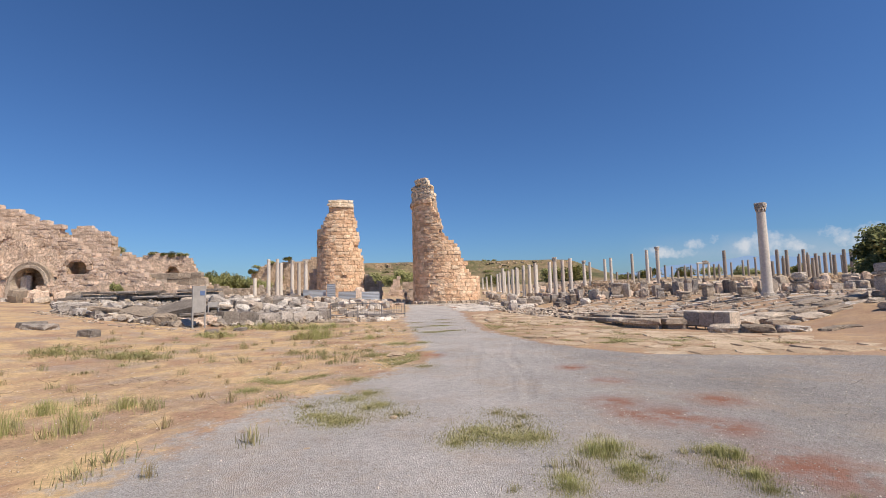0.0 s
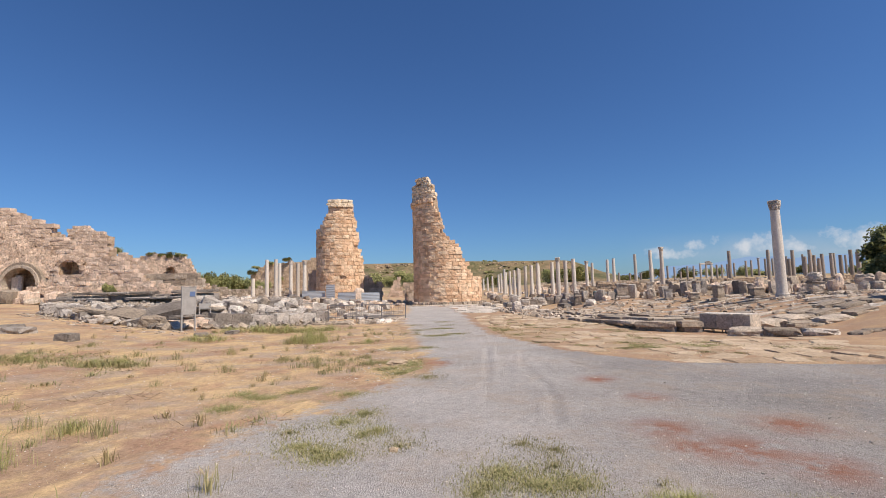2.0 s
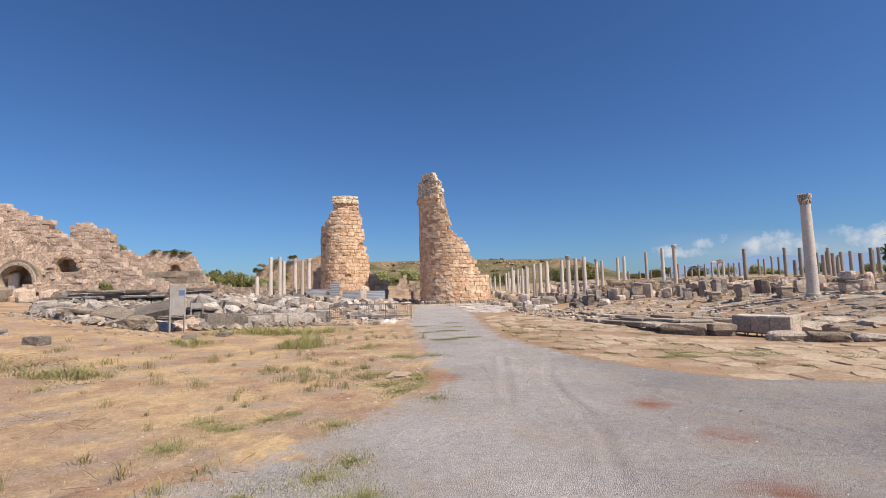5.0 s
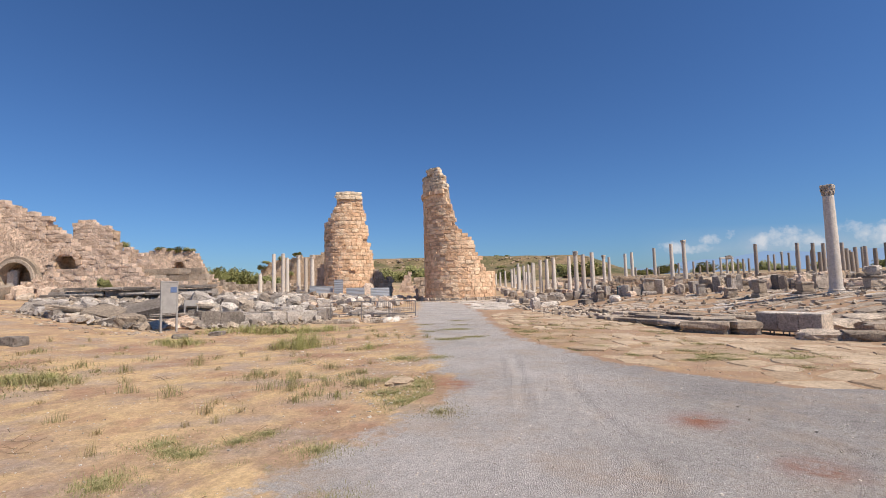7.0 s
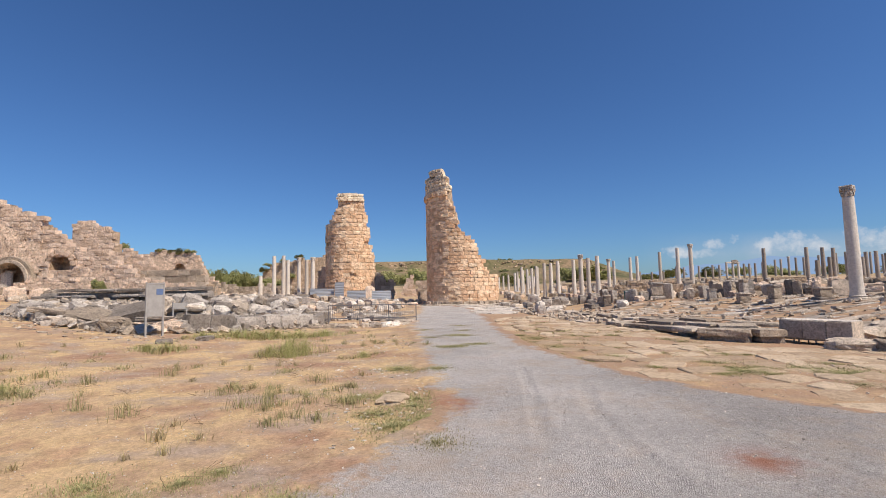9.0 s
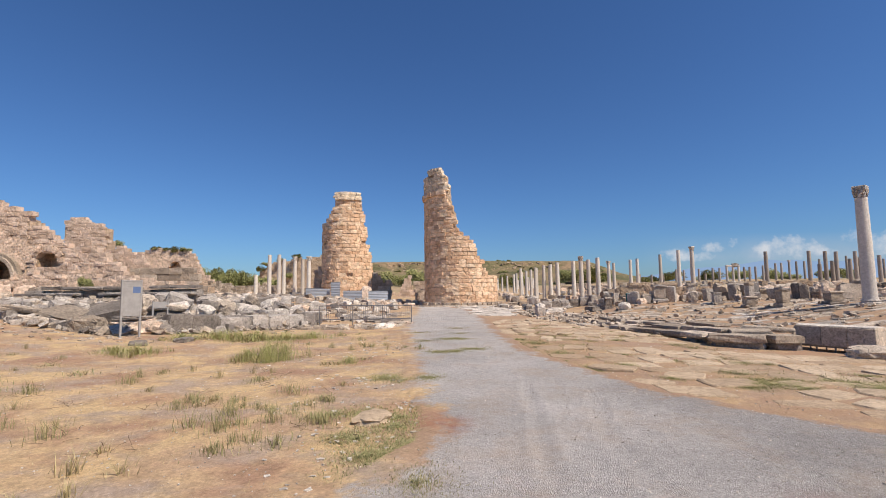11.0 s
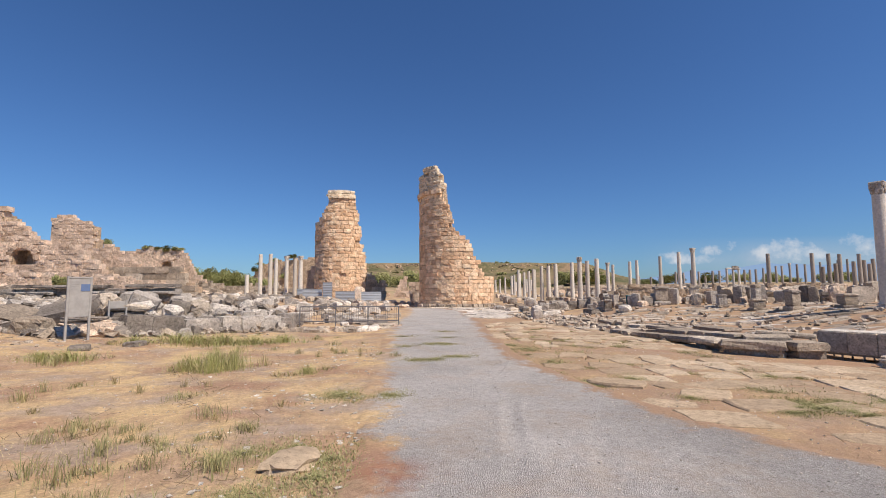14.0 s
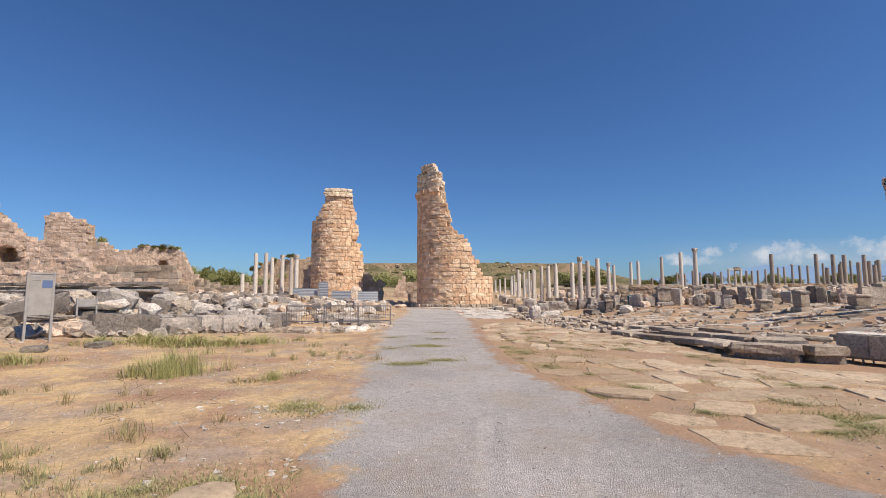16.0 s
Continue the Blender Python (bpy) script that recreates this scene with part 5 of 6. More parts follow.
def railing(a, b, za, zb, h=0.86):
    ob = empty("railing", pose(a[0], a[1], za, 0, 0, math.degrees(math.atan2(b[1] - a[1], b[0] - a[0]))))
    tagged(ob, "low dark steel railing with thin upright bars", "railing")
    length = math.hypot(b[0] - a[0], b[1] - a[1])
    drop = (zb - za) / length
    for f in (0.0, 0.35, 0.68, 1.0):
        bm = bmesh.new()
        box_bm(bm, 0.05, 0.05, h + 0.4, f * length, 0, f * length * drop + h / 2 - 0.2, 0)
        part("post", bm, M_STEEL, ob)
    for z in (h, 0.12):
        bm = bmesh.new()
        box_bm(bm, length, 0.05, 0.05, length / 2, 0, 0, 0)
        rail = part("rail", bm, M_STEEL, ob)
        rail.matrix_basis = pose(0, 0, z, 0, -math.degrees(math.atan(drop)), 0)
    bm = bmesh.new()
    box_bm(bm, 0.016, 0.016, h - 0.12, 0, 0, (h + 0.12) / 2, 0)
    bar = from_bm("bar", bm, M_STEEL)
    n = int(length / 0.115)
    for k in range(1, n):
        s = length * k / n
        child("bar", bar, ob, pose(s, 0, s * drop))


railing((-8.15, 29.5), (-3.4, 31.0), -0.12, -0.17)


def metal_panel(x, y, w, h, turn):
    """A sheet of corrugated steel on two feet."""
    ob = empty("barrier_panel", pose(x, y, ground_z(x, y), 0, 0, turn))
    tagged(ob, "grey corrugated metal barrier panel by the tower", "barrier", "barrier panels")
    n, verts, faces = 14, [], []
    for dy in (0, 0.03):
        for i in range(n + 1):
            z = 0.25 + h * i / n
            d = dy + (0.03 if i % 2 else 0.0)
            verts += [(-w / 2, d, z), (w / 2, d, z)]
    o = 2 * (n + 1)
    for i in range(n):
        faces += [(2 * i, 2 * i + 1, 2 * i + 3, 2 * i + 2), (o + 2 * i, o + 2 * i + 2, o + 2 * i + 3, o + 2 * i + 1)]
    child("sheet", link_mesh("sheet", verts, faces, M_ZINC), ob)
    for s in (-0.4, 0.4):
        bm = bmesh.new()
        box_bm(bm, 0.08, 0.5, 0.3, s * w, 0.05, 0.15, 0.01)
        part("foot", bm, M_STEEL, ob)


for x, y, w, h, turn in ((-20.4, 66.5, 2.6, 1.3, 4), (-18.2, 66.0, 1.3, 2.3, -6), (-15.9, 66.2, 2.6, 1.3, -3), (-12.6, 67.0, 2.6, 1.5, 8), (-21.8, 68.0, 2.4, 1.3, 0)):
    metal_panel(x, y, w, h, turn)
rock("tan", -14.6, 68.5, 1.5, 0.9, 2.2, 5, 0, 0, None, "", "upright yellow limestone block by the tower")
rock("white", -10.2, 64.5, 0.8, 0.5, 0.9, 0, 0, 0, None, "", "small white square stone beside the street")


# ---- hill, mountains, trees ----
def hill():
    """A level-topped hill with a steep scarp under its rim."""
    xs, ys = np.linspace(-150, 125, 140), np.linspace(195, 420, 80)
    verts, w = [], len(xs)
    for y in ys:
        for x in xs:
            ends = step(104, 68, x + 5 * noise.noise((0, y * 0.05, 2))) * step(-135, -105, x)
            slope = 0.62 * step(205, 272, y + 8 * noise.noise((x * 0.03, 0, 1))) + 0.38 * step(270, 281, y + 5 * noise.noise((x * 0.06, 0, 3)))
            g = ground_z(x, y) - 0.5
            verts.append((x, y, g + (18.7 - 0.018 * max(0.0, x) - g + 0.35 * noise.noise((x * 0.06, y * 0.06, 4))) * slope * ends + 0.7 * noise.noise((x * 0.12, y * 0.12, 5)) * slope * (1 - slope) * 4))
    faces = [(j * w + i, j * w + i + 1, (j + 1) * w + i + 1, (j + 1) * w + i) for j in range(len(ys) - 1) for i in range(w - 1)]
    m = Nodes("scrub_hillside", 0.95)
    c = m.ramp(m.noise(0.05, 8, 0.7), (0.4, (0.1, 0.098, 0.046)), (0.5, (0.185, 0.148, 0.08)), (0.6, (0.27, 0.19, 0.115)))
    c = m.mix(m.ramp(m.noise(0.22, 8, 0.7, (1, 1, 2.5)), (0.54, 0.0), (0.62, 0.8)), c, (0.1, 0.105, 0.05))
    c = m.mix(1.0, c, m.ramp(m.noise(0.8, 8, 0.7), (0.3, 0.65), (0.7, 1.3)), "MULTIPLY")
    tagged(new("hill", link_mesh("hill", verts, faces, m.colour(c), True)), "flat-topped dry hill with olive scrub", "hill", kind="structure")


hill()
rim = Heap()
rng = random.Random(101)
for k in range(340):
    x = rng.uniform(-105, 72)
    low = rng.random() ** 2
    r = rng.uniform(0.5, 1.5)
    rim.add(scaled(pose(x, 278.5 - 7 * low + rng.uniform(-1, 1), 17.6 - 5.5 * low - 0.018 * max(0.0, x), rng.uniform(-10, 10), 0, rng.uniform(0, 360)), r * 1.9, r, r * 0.55), block_geometry(rng, 0.12, 0.12, 1))
tagged(new("rock_outcrop", rim.mesh("rock_outcrop", M_CORE)), "pale rock ledges along the hill's rim", "rocks", kind="stuff")


def mountains():
    verts, faces, n = [], [], 120
    for k in range(n + 1):
        x = 500 + 4300 * k / n
        z = 60 + 130 * step(700, 2600, x) + 34 * noise.noise((x * 0.0021, 3.0, 0)) + 12 * noise.noise((x * 0.009, 8.0, 0))
        verts += [(x, 3500, -20), (x, 3500, z), (x, 3900, z * 0.6), (x, 3900, -20)]
    for k in range(n):
        o = 4 * k
        faces += [(o, o + 4, o + 5, o + 1), (o + 1, o + 5, o + 6, o + 2), (o + 2, o + 6, o + 7, o + 3)]
    # the air's haze is put into the ridge as a blue glow of its own
    m = Nodes("mountain_haze_glow", 1.0)
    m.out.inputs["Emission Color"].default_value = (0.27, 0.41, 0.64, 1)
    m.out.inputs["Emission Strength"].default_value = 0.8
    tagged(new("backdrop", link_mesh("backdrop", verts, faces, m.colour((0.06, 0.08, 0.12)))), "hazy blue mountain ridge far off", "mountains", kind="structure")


mountains()


def leaf_mesh(seed, count, size, flat=0.75, lobes=7, m=None):
    """A crown of many small leaf cards gathered in uneven clumps, about 1 in radius."""
    rng = random.Random(seed)
    hearts = []
    for _ in range(lobes):
        a, u, r = rng.uniform(0, 6.28), rng.uniform(-0.6, 0.9), rng.uniform(0.3, 0.72)
        q = math.sqrt(max(0.0, 1 - u * u))
        hearts.append((r * q * math.cos(a), r * q * math.sin(a), r * u * flat, rng.uniform(0.26, 0.5)))
    verts, faces = [], []
    for _ in range(count):
        hx, hy, hz, hr = rng.choice(hearts)
        v = Vector((rng.gauss(0, 1), rng.gauss(0, 1), rng.gauss(0, 1))).normalized() * hr * rng.random() ** 0.35
        c = Vector((hx, hy, hz)) + v * 1.0
        a = Vector((rng.gauss(0, 1), rng.gauss(0, 1), rng.gauss(0, 0.7))).normalized()
        b = a.orthogonal().normalized()
        s = size * rng.uniform(0.6, 1.3)
        o = len(verts)
        verts += [tuple(c - a * s), tuple(c + b * s * 0.5), tuple(c + a * s), tuple(c - b * s * 0.5)]
        faces.append((o, o + 1, o + 2, o + 3))
    return link_mesh("crown", verts, faces, m or M_LEAF)


CROWNS = [leaf_mesh(110 + k, 2600, 0.085, 0.8, 9) for k in range(3)]
BUSHES = [leaf_mesh(120 + k, 2600, 0.06, 0.6, 11, M_HEDGE) for k in range(4)]


def tree(x, y, h, r, seed):
    rng = random.Random(seed)
    z = ground_z(x, y)
    ob = empty("tree", pose(x, y, z))
    tagged(ob, "dark green broad-leaved tree with a dense uneven crown", "tree")
    child("trunk", lathe([(0.32, 0), (0.24, 0.5), (0.2, h * 0.35), (0.1, h * 0.62)], 10, M_BARK, "trunk"), ob)
    for k in range(5):
        a = 72 * k + rng.uniform(-20, 20)
        child("limb", lathe([(0.1, 0), (0.05, 1.0), (0.02, r * 0.7)], 7, M_BARK, "limb"), ob, pose(0, 0, h * rng.uniform(0.3, 0.45), 0, rng.uniform(35, 60), a))
    for k in range(5):
        a = rng.uniform(0, 6.28)
        child("crown", CROWNS[k % 3], ob, scaled(pose(r * 0.35 * math.cos(a) * (k > 0), r * 0.35 * math.sin(a) * (k > 0), h - r * (0.85 + 0.28 * k) , 0, 0, rng.uniform(0, 360)), r * 0.85, r * 0.85, r * 0.9))
    return ob


tree(56.6, 60.0, 8.0, 4.0, 1)
tree(59.5, 63.0, 9.2, 4.2, 2)


def bush(x, y, z, r, h, label="dense dark green shrub on the dry slope", group="shrubs"):
    ob = new("bush", rngp.choice(BUSHES))
    ob.matrix_world = scaled(pose(x, y, z + h * 0.42, 0, 0, rngp.uniform(0, 360)), r, r, h)
    return tagged(ob, label, "bush", group)


rng = random.Random(130)
for x, z in ((-69.5, 5.0), (-67.5, 8.2), (-66.2, 10.0), (-61.0, 11.2), (-55.5, 12.0), (-58.0, 6.0)):
    bush(x, 149.0, z, rng.uniform(1.2, 2.0), rng.uniform(1.0, 1.8), "green shrub rooted in the old masonry", "wall shrubs")
for k in range(12):
    x = -73 + 1.9 * k + rng.uniform(-0.6, 0.6)
    bush(x, 120 + rng.uniform(-3, 3), ground_z(x, 120), rng.uniform(2.2, 3.2), 6.4 - 0.24 * k + rng.uniform(-0.8, 0.6), "dark green bush in a hedge behind the ruins", "hedge behind the ruins")
for x, y, r, h in ((-36, 190, 6, 5.5), (-29, 196, 5, 4.5), (-22, 190, 7, 6.5), (-41, 205, 5, 4), (16, 200, 5, 4), (24, 215, 5, 4), (44, 220, 7, 6), (52, 215, 8, 7), (60, 225, 6, 5), (-60, 190, 6, 6), (-52, 200, 5, 5), (-75, 190, 7, 7)):
    bush(x, y, ground_z(x, y) + 0.6, r, h)
for k in range(60):
    x, y = rng.uniform(-100, 70), rng.uniform(215, 262)
    bush(x, y, 1.5 + 10 * step(205, 272, y), rng.uniform(1.5, 3.5), rng.uniform(1.2, 2.6))
for k in range(14):
    bush(rng.uniform(-105, 66), 284, 17.9, rng.uniform(1.0, 2.4), rng.uniform(0.8, 1.5), "small dark shrub on the hill's rim")
for k in range(30):
    x = 72 + 5.6 * k + rng.uniform(-2, 2)
    bush(x, 205 + rng.uniform(-18, 18), ground_z(x, 205) - 0.3, rng.uniform(2.5, 6.5), rng.uniform(1.8, 4.6), "low dark tree in a far belt", "far tree belt")
# shrubs that grow on the old walls
for x, y, z, r, h in ((-68.0, 100.4, 10.9, 1.3, 0.8), (-65.6, 100.4, 10.6, 1.2, 0.8), (-63.4, 100.4, 10.2, 1.6, 1.4), (-61.4, 100.4, 10.2, 1.5, 1.1), (-30.2, 39.3, 2.0, 0.55, 0.9), (-29.5, 39.0, 1.9, 0.4, 0.6)):
    bush(x, y, z, r, h, "green shrub rooted in the old masonry", "wall shrubs")
bush(-61.5, 81.5, 9.4, 1.1, 1.4, "green shrub rooted in the old masonry", "wall shrubs")
bush(-59.0, 81.5, 7.3, 1.2, 1.3, "green shrub rooted in the old masonry", "wall shrubs")


# ---- grass and stones on the ground ----
def clump_mesh(seed, blades, height, radius, lean=0.5, width=0.006, m=None, curl=0.5):
    rng = random.Random(seed)
    verts, faces = [], []
    for _ in range(blades):
        a = rng.uniform(0, 6.28)
        r = radius * min(1.0, abs(rng.gauss(0, 0.5))) * (1 + 0.3 * math.sin(3 * a + seed))
        x, y = r * math.cos(a), r * math.sin(a)
        h = height * rng.uniform(0.45, 1.05) * (1 - 0.45 * r / radius)
        d = rng.uniform(0, 6.28)
        l = lean * h * rng.uniform(0.1, 1.0)
        dx, dy = l * math.cos(d), l * math.sin(d)
        wx, wy = width * -math.sin(d), width * math.cos(d)
        o = len(verts)
        verts += [(x - wx, y - wy, -0.02), (x + wx, y + wy, -0.02), (x + dx * 0.4 - wx * 0.8, y + dy * 0.4 - wy * 0.8, h * 0.6),
                  (x + dx * 0.4 + wx * 0.8, y + dy * 0.4 + wy * 0.8, h * 0.6), (x + dx, y + dy, h * (1 - 0.15 * curl))]
        faces += [(o, o + 1, o + 3, o + 2), (o + 2, o + 3, o + 4)]
    return verts, faces


TALL = [clump_mesh(140 + k, 330, 0.42, 0.42, 0.9, 0.0022) for k in range(3)]
OLIVE = [clump_mesh(150 + k, 60, 0.28, 0.26, 0.8, 0.0034, M_SCRUB) for k in range(3)]
MAT = [clump_mesh(160 + k, 1000, 0.055, 0.62, 2.4, 0.0032, M_GRASS) for k in range(3)]
DRYMAT = [clump_mesh(170 + k, 650, 0.05, 0.65, 2.4, 0.0032, M_SCRUB) for k in range(2)]
WEED = [clump_mesh(180 + k, 34, 0.26, 0.13, 1.1, 0.0032, M_STRAW) for k in range(4)]


TURF = {"tall": Heap(), "olive": Heap(), "mat": Heap(), "dry": Heap(), "weed": Heap()}
SORTS = {"tall": TALL, "olive": OLIVE, "mat": MAT, "dry": DRYMAT, "weed": WEED}


def grass(kind, x, y, wide=1.0, tall=1.0):
    m = scaled(pose(x, y, ground_z(x, y) + (0.03 if gravel_cover(x, y) > 0.3 else 0.0), 0, 0, rngp.uniform(0, 360)), wide, wide, tall)
    TURF[kind].add(m, rngp.choice(SORTS[kind]))


for x, y, w, h in ((-5.05, 4.55, 0.7, 1.0), (-4.35, 4.75, 0.75, 1.1), (-4.5, 5.8, 0.8, 0.6), (-5.4, 5.5, 0.8, 0.7), (-5.1, 16.4, 1.3, 1.7), (-5.5, 16.2, 1.0, 1.1), (-4.7, 16.5, 1.1, 1.5), (-4.9, 16.0, 1.0, 1.2),
                   (-8.6, 11.3, 1.3, 0.55), (-8.1, 11.5, 1.0, 0.5), (-10.6, 11.5, 1.2, 0.5), (-8.9, 17.0, 1.7, 0.9), (-9.4, 16.8, 1.3, 0.8), (-3.0, 16.2, 0.9, 0.6), (-7.8, 21.6, 2.6, 1.2), (-9.2, 21.4, 2.4, 1.1), (-6.8, 21.8, 2.4, 1.0), (-8.4, 21.2, 2.4, 1.1), (-6.0, 22.4, 2.2, 0.9), (-10.0, 20.6, 2.0, 0.8), (1.45, 3.62, 0.55, 0.4), (1.6, 3.68, 0.55, 0.42), (1.7, 3.75, 0.45, 0.3), (1.6, 3.2, 0.4, 0.25), (1.68, 3.22, 0.35, 0.25), (2.55, 3.58, 0.5, 0.3), (2.65, 3.5, 0.4, 0.3), (2.54, 3.05, 0.4, 0.25), (1.08, 2.9, 0.4, 0.3)):
    grass("tall", x, y, w, h)
    grass("olive", x + rng.uniform(-0.5, 0.5), y + rng.uniform(-0.5, 0.5), 1.3 * w, 0.9 * h)
    if y > 15:
        grass("weed", x + rng.uniform(-0.8, 0.8), y + rng.uniform(-0.5, 0.5), 2.0, 1.1 * h)
for x, y in ((-4.5, 6.0), (-4.2, 5.9), (-4.0, 5.7), (-5.2, 6.0), (-7.0, 7.4), (-5.5, 8.9), (-5.8, 10.5), (-4.8, 10.1), (-8.7, 11.0), (-8.3, 11.3), (-7.9, 11.4), (-8.9, 11.5), (-8.4, 11.8), (-9.1, 11.2), (-10.6, 11.5), (-10.2, 11.7), (-11.0, 11.3), (-11.6, 12.7), (-3.0, 12.6), (-4.4, 12.2),
             (-3.6, 18.7), (-2.8, 20.0), (-7.3, 12.4), (-6.7, 14.1), (-6.4, 13.4), (-4.2, 11.5), (-4.2, 11.9), (-3.6, 11.9), (-3.2, 11.1), (-2.5, 10.8), (-3.0, 10.4), (-2.4, 10.1)):
    grass("olive", x, y, rng.uniform(0.7, 1.2), rng.uniform(0.6, 1.1))
for x, y in ((-2.4, 11.2), (-1.9, 10.8), (-2.2, 12.0), (-2.6, 9.7), (-2.1, 10.0), (-3.4, 10.6), (-2.8, 11.4), (-3.0, 3.2), (-3.0, 3.6), (-2.5, 5.7), (-2.4, 6.1), (-1.9, 4.1), (-9.0, 16.5), (-3.4, 19.6), (-4.4, 19.4), (-5.4, 20.2), (-6.2, 19.6)):
    grass("olive", x, y, rng.uniform(0.8, 1.3), rng.uniform(0.5, 1.0))
for x, y, w in ((0.47, 4.3, 0.75), (0.75, 4.1, 0.8), (1.0, 4.12, 0.7), (0.3, 4.1, 0.5), (1.5, 3.65, 0.5), (1.64, 3.2, 0.45), (1.1, 2.9, 0.5), (2.6, 3.55, 0.45), (2.54, 3.08, 0.45), (-1.3, 6.0, 0.8), (-0.95, 5.5, 0.7), (-1.5, 5.1, 0.8), (-1.2, 4.8, 0.7),
                (-0.95, 10.7, 1.0), (-0.7, 10.1, 0.9), (-1.1, 9.7, 0.9), (-1.35, 10.3, 0.9), (-1.0, 11.2, 0.8), (-1.2, 13.9, 1.1), (-1.7, 14.0, 1.0), (7.2, 10.6, 0.9), (6.4, 13.4, 1.2), (7.1, 13.3, 1.0), (6.8, 13.9, 1.0), (5.1, 13.35, 0.9), (5.5, 13.5, 0.8), (4.8, 13.4, 0.8), (5.3, 13.2, 0.8), (5.0, 13.6, 0.8), (6.9, 13.0, 0.9), (-3.4, 7.9, 0.7), (-3.0, 7.6, 0.6), (-2.6, 8.0, 0.6), (-3.2, 6.9, 0.6), (-1.9, 7.1, 0.6), (-2.2, 6.6, 0.7), (-1.6, 7.6, 0.6), (-1.9, 11.3, 0.8), (-1.4, 11.5, 0.7), (-0.9, 21.6, 0.9), (-0.4, 21.5, 0.7), (0.1, 18.5, 0.8), (-1.0, 17.8, 0.8), (-0.5, 17.9, 0.6)):
    grass("mat", x, y, 1.2 * w, 0.8)
    grass("mat", x + rng.gauss(0, 0.25) * w, y + rng.gauss(0, 0.25) * w, 0.8 * w, 0.8)
for x, y, w in ((-0.5, 5.1, 0.8), (-0.5, 9.0, 1.0), (-0.9, 9.2, 0.9), (0.72, 5.1, 0.6), (1.0, 4.9, 0.6), (0.9, 4.5, 0.7), (1.9, 3.5, 0.5), (2.4, 3.3, 0.5), (-1.8, 5.6, 0.9), (2.3, 18.0, 2.2), (3.0, 19.5, 2.2), (2.0, 20.5, 2.0), (3.6, 21.5, 2.2), (5.0, 22.0, 1.8), (6.0, 17.0, 1.2),
                (8.6, 13.0, 1.6), (9.6, 12.8, 1.6), (-8.6, 11.2, 2.0), (-8.2, 11.5, 1.8), (-10.6, 11.4, 2.0), (-11.6, 12.6, 2.4), (-10.4, 12.4, 2.2), (5.2, 14.6, 1.6), (6.6, 13.6, 1.8), (-1.6, 21, 1.2), (-0.5, 24, 1.3), (-0.8, 27, 1.4), (-2.2, 24.5, 1.4)):
    grass("dry", x, y, w, 0.8)
for k in range(70):
    x, y = rng.uniform(-13, -2.2), rng.uniform(3, 22)
    grass("weed", x, y, rng.uniform(0.7, 1.3), rng.uniform(0.5, 1.1))
for x, y in ((-2.9, 11.3), (-2.7, 9.9), (-3.7, 12.0), (-2.4, 12.1), (-2.6, 11.9), (-3.3, 11.6), (-2.3, 11.0), (-4.3, 11.8), (-3.0, 10.5)):
    for k in range(2):
        grass("olive", x + rng.gauss(0, 0.16), y + rng.gauss(0, 0.14), rng.uniform(0.6, 1.0), rng.uniform(0.35, 0.65))
for k in range(26):
    grass("olive", rng.choice((-8.5, -10.6, -8.2)) + rng.gauss(0, 0.6), 11.4 + rng.gauss(0, 0.3), rng.uniform(0.9, 1.5), rng.uniform(0.5, 0.9))
for k in range(46):
    x, y = rng.uniform(-13, -1.5), rng.uniform(9, 25)
    if noise.noise((x * 0.3, y * 0.3, 21.0)) > -0.1:
        grass("olive", x, y, rng.uniform(0.7, 1.8), rng.uniform(0.3, 0.9))
for k in range(60):
    y = rng.uniform(11, 30)
    x = road_edges(y)[1] + rng.random() ** 1.5 * 6 + 0.3
    if inside_platform(x, y) < -0.3 or y < 21:
        grass("dry" if rng.random() < 0.7 else "mat", x, y, rng.uniform(0.5, 1.3), rng.uniform(0.5, 1.0))
for sort, words, m in (("tall", "tall tufts of green grass on dry earth", M_GRASS), ("olive", "olive tufts of half-dry weeds on sand", M_SCRUB), ("mat", "low mats of green grass spreading over gravel", M_TURF),
                       ("dry", "low mats of yellowing grass on gravel", M_SCRUB), ("weed", "sparse dry weed stalks on sandy earth", M_WEED)):
    tagged(new("grass", TURF[sort].mesh("grass", m)), words, "grass", kind="stuff")


def straw():
    """Short dry blades in drifts over the bare earth."""
    rng = random.Random(190)
    verts, faces, made = [], [], 0
    while made < 52000:
        x = rng.uniform(-15, 10)
        y = 2.0 + 24 * rng.random() ** 1.5
        if gravel_cover(x, y) > 0.25 + 0.45 * rng.random() or noise.noise((x * 0.6, y * 0.6, 9.0)) + rng.uniform(-0.35, 0.35) < -0.05:
            continue
        if x > 2 and rng.random() < 0.5:
            continue
        z = ground_z(x, y)
        h, d = rng.uniform(0.008, 0.03) * (2.2 if rng.random() < 0.08 else 1), rng.uniform(0, 6.28)
        l, w = rng.uniform(0.03, 0.09), 0.0013 + 0.00018 * y
        dx, dy = l * math.cos(d), l * math.sin(d)
        wx, wy = -w * math.sin(d), w * math.cos(d)
        o = len(verts)
        verts += [(x - wx, y - wy, z - 0.005), (x + wx, y + wy, z - 0.005), (x + dx, y + dy, z + h)]
        faces.append((o, o + 1, o + 2))
        made += 1
    tagged(new("dry_grass", link_mesh("dry_grass", verts, faces, M_STRAW)), "thin cover of short dry straw on earth", "grass", kind="stuff")


straw()


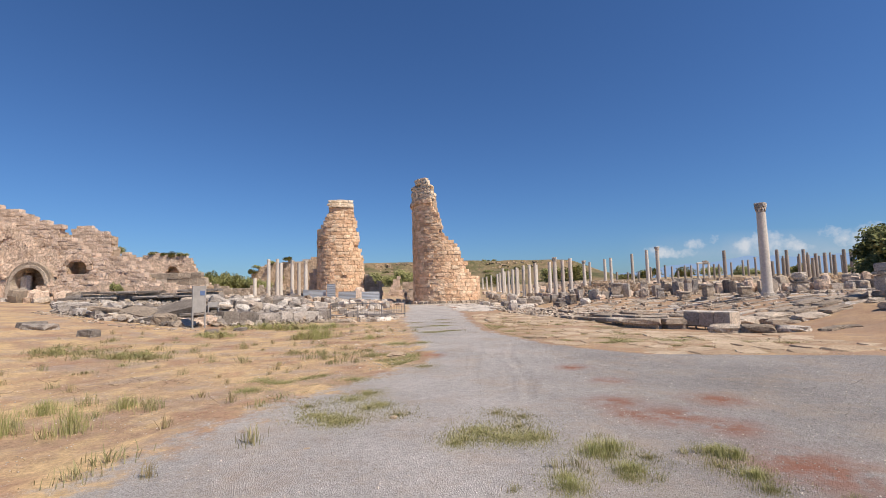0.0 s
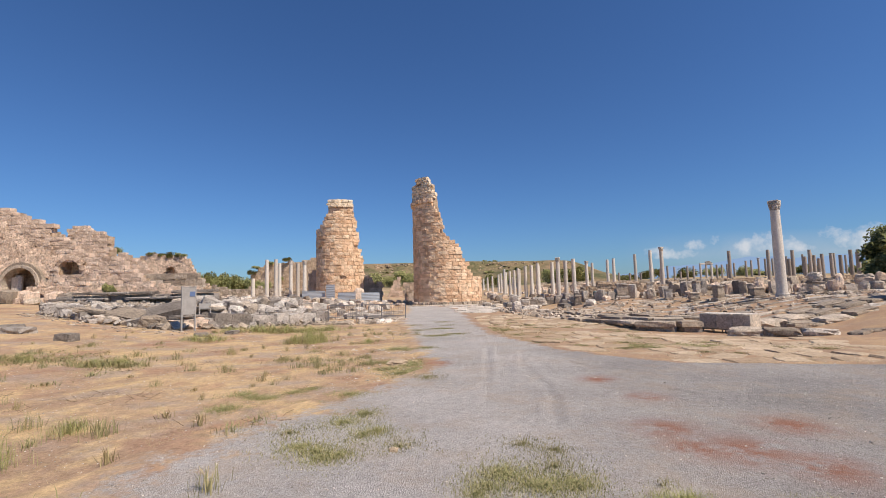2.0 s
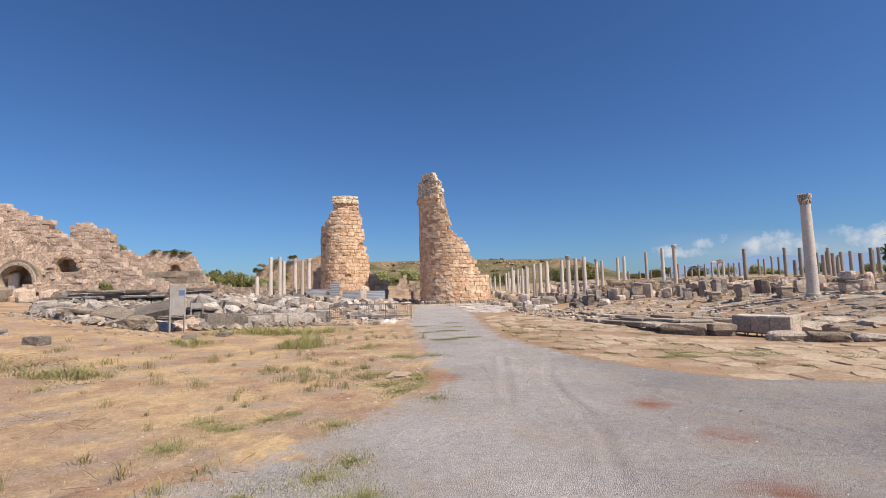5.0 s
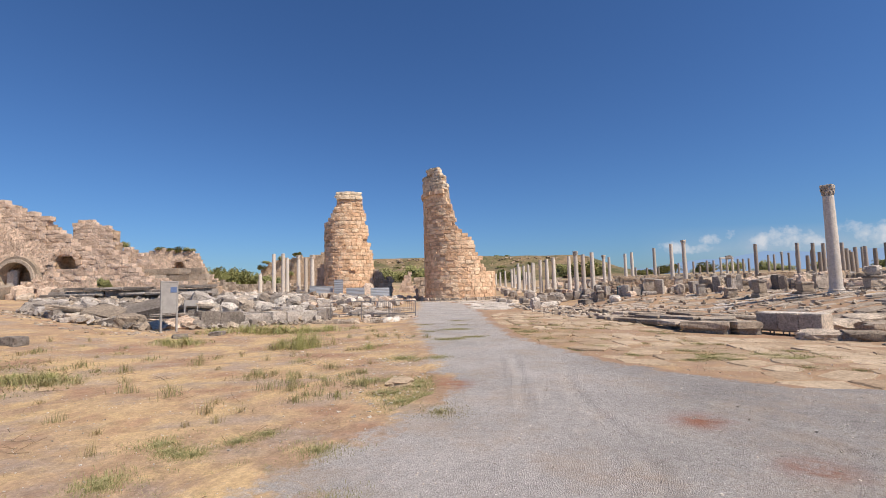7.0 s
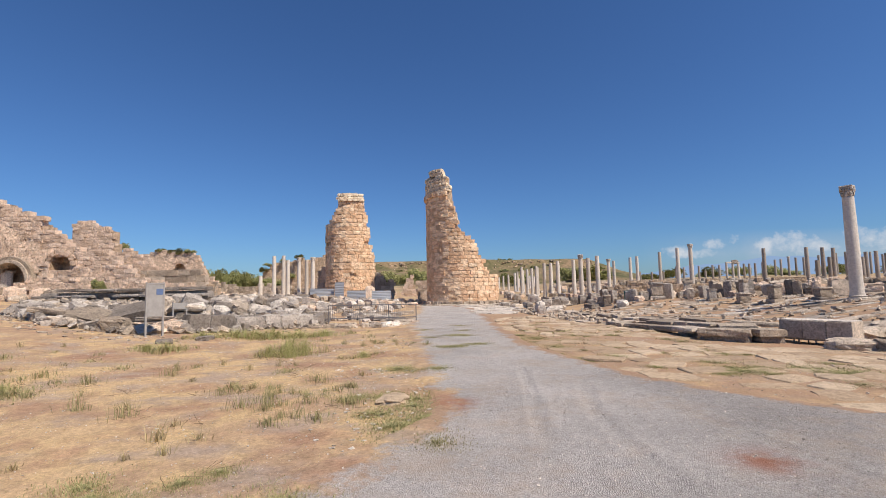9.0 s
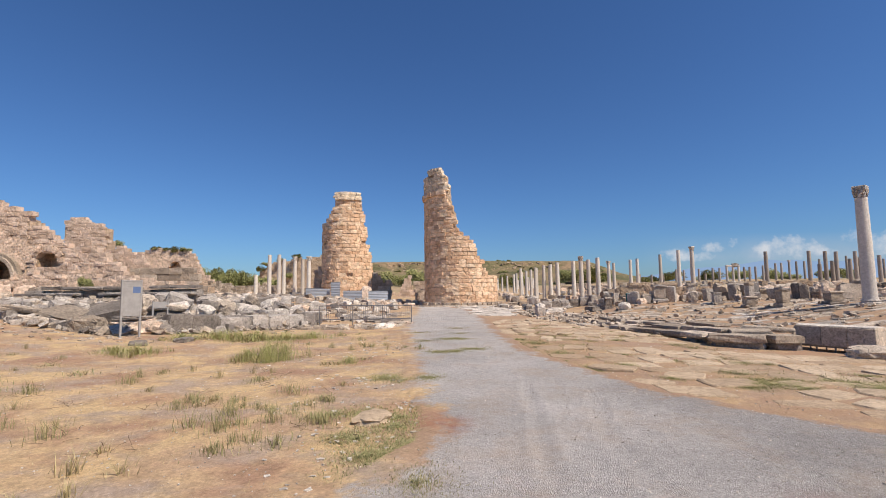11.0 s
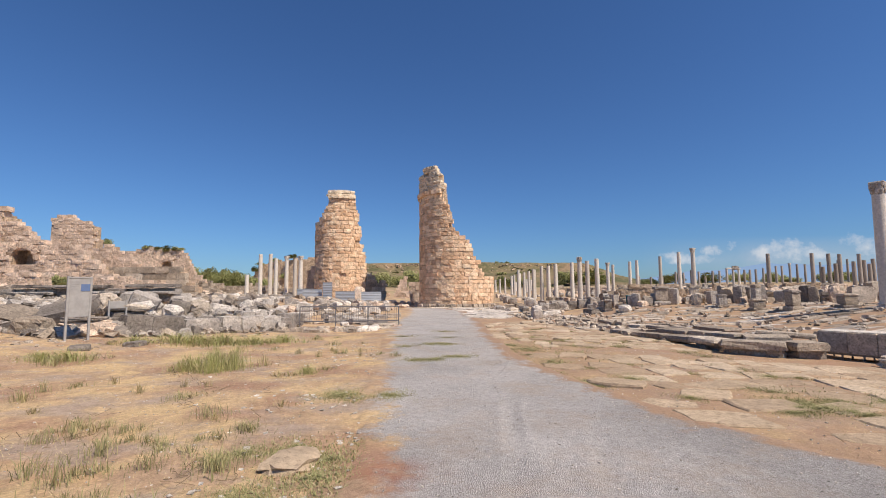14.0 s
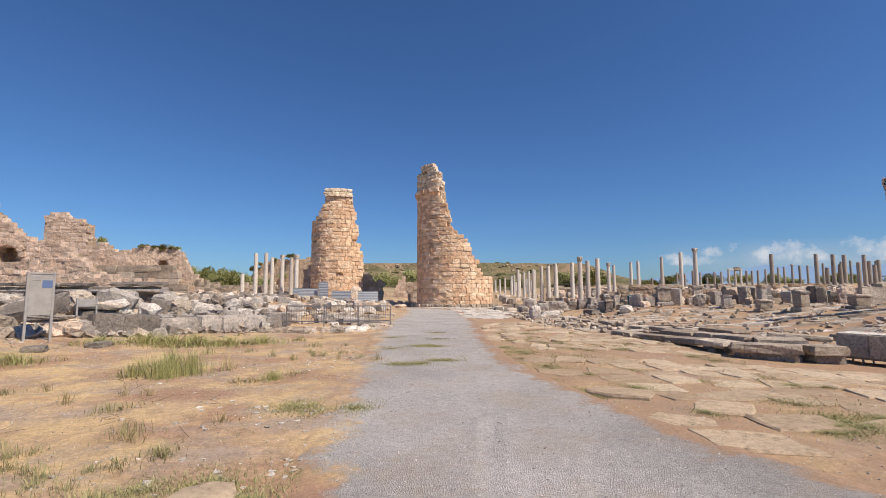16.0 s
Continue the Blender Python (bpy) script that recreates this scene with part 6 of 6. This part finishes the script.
def pebbles():
    rng = random.Random(200)
    grey, pale = Heap(), Heap()
    shapes = [block_geometry(rng, 0.14, 0.22, 1) for _ in range(12)]
    for k in range(12000):
        y = 1.6 + 19 * rng.random() ** 1.6
        x = rng.uniform(-6 - 0.4 * y, 9)
        g = gravel_cover(x, y)
        if rng.random() > (1.0 if g > 0.3 else 0.6):
            continue
        r = rng.uniform(0.006, 0.014) * (1 + 0.05 * y) * (1.6 if rng.random() < 0.02 else 1)
        m = scaled(pose(x, y, ground_z(x, y) + 0.03 * (g > 0.3) + r * 0.2, rng.uniform(-20, 20), rng.uniform(-20, 20), rng.uniform(0, 360)), r * 1.5, r * 1.1, r)
        (pale if rng.random() < 0.78 else grey).add(m, rng.choice(shapes))
    for k in range(420):
        y = rng.uniform(8.5, 22)
        x = road_edges(y)[0] - 0.2 - abs(rng.gauss(0, 1.3))
        if noise.noise((x * 0.5, y * 0.5, 31.0)) < -0.05:
            continue
        r = rng.uniform(0.015, 0.06)
        m = scaled(pose(x, y, ground_z(x, y) + r * 0.1, rng.uniform(-8, 8), rng.uniform(-8, 8), rng.uniform(0, 360)), r * 2.2, r * 1.4, r * 0.6)
        pale.add(m, rng.choice(shapes))
    tagged(new("pebbles", grey.mesh("pebbles", M_COLUMN)), "loose grey pebbles strewn over the road", "pebbles", kind="stuff")
    tagged(new("pebbles", pale.mesh("pebbles", M_WHITE)), "loose whitish pebbles strewn over the road", "pebbles", kind="stuff")


pebbles()


def dead_twigs():
    """Thin dead stems lying in loose sprays on the bare earth."""
    rng = random.Random(210)
    verts, faces = [], []
    for k in range(55):
        y = 5.5 + 15 * rng.random() ** 1.3
        x = rng.uniform(-10, road_edges(y)[0] - 0.4)
        for _ in range(rng.randint(3, 9)):
            a, length = rng.uniform(0, 6.28), rng.uniform(0.06, 0.26)
            px, py, w, lift = x + rng.gauss(0, 0.12), y + rng.gauss(0, 0.12), 0.0024, rng.uniform(0.0, 0.09)
            for i in range(4):
                qx, qy = px + length / 4 * math.cos(a), py + length / 4 * math.sin(a)
                z0, z1 = ground_z(px, py) + 0.012 + lift * i / 4, ground_z(qx, qy) + 0.012 + lift * (i + 1) / 4
                nx, ny, o = -w * math.sin(a), w * math.cos(a), len(verts)
                verts += [(px - nx, py - ny, z0), (px + nx, py + ny, z0), (px, py, z0 + 2 * w), (qx - nx, qy - ny, z1), (qx + nx, qy + ny, z1), (qx, qy, z1 + 2 * w)]
                faces += [(o, o + 1, o + 4, o + 3), (o + 1, o + 2, o + 5, o + 4), (o + 2, o, o + 3, o + 5)]
                px, py, a = qx, qy, a + rng.uniform(-0.5, 0.5)
    tagged(new("dead_twigs", link_mesh("dead_twigs", verts, faces, M_TWIG)), "loose sprays of thin dead brown stems", "twigs", kind="stuff")


dead_twigs()
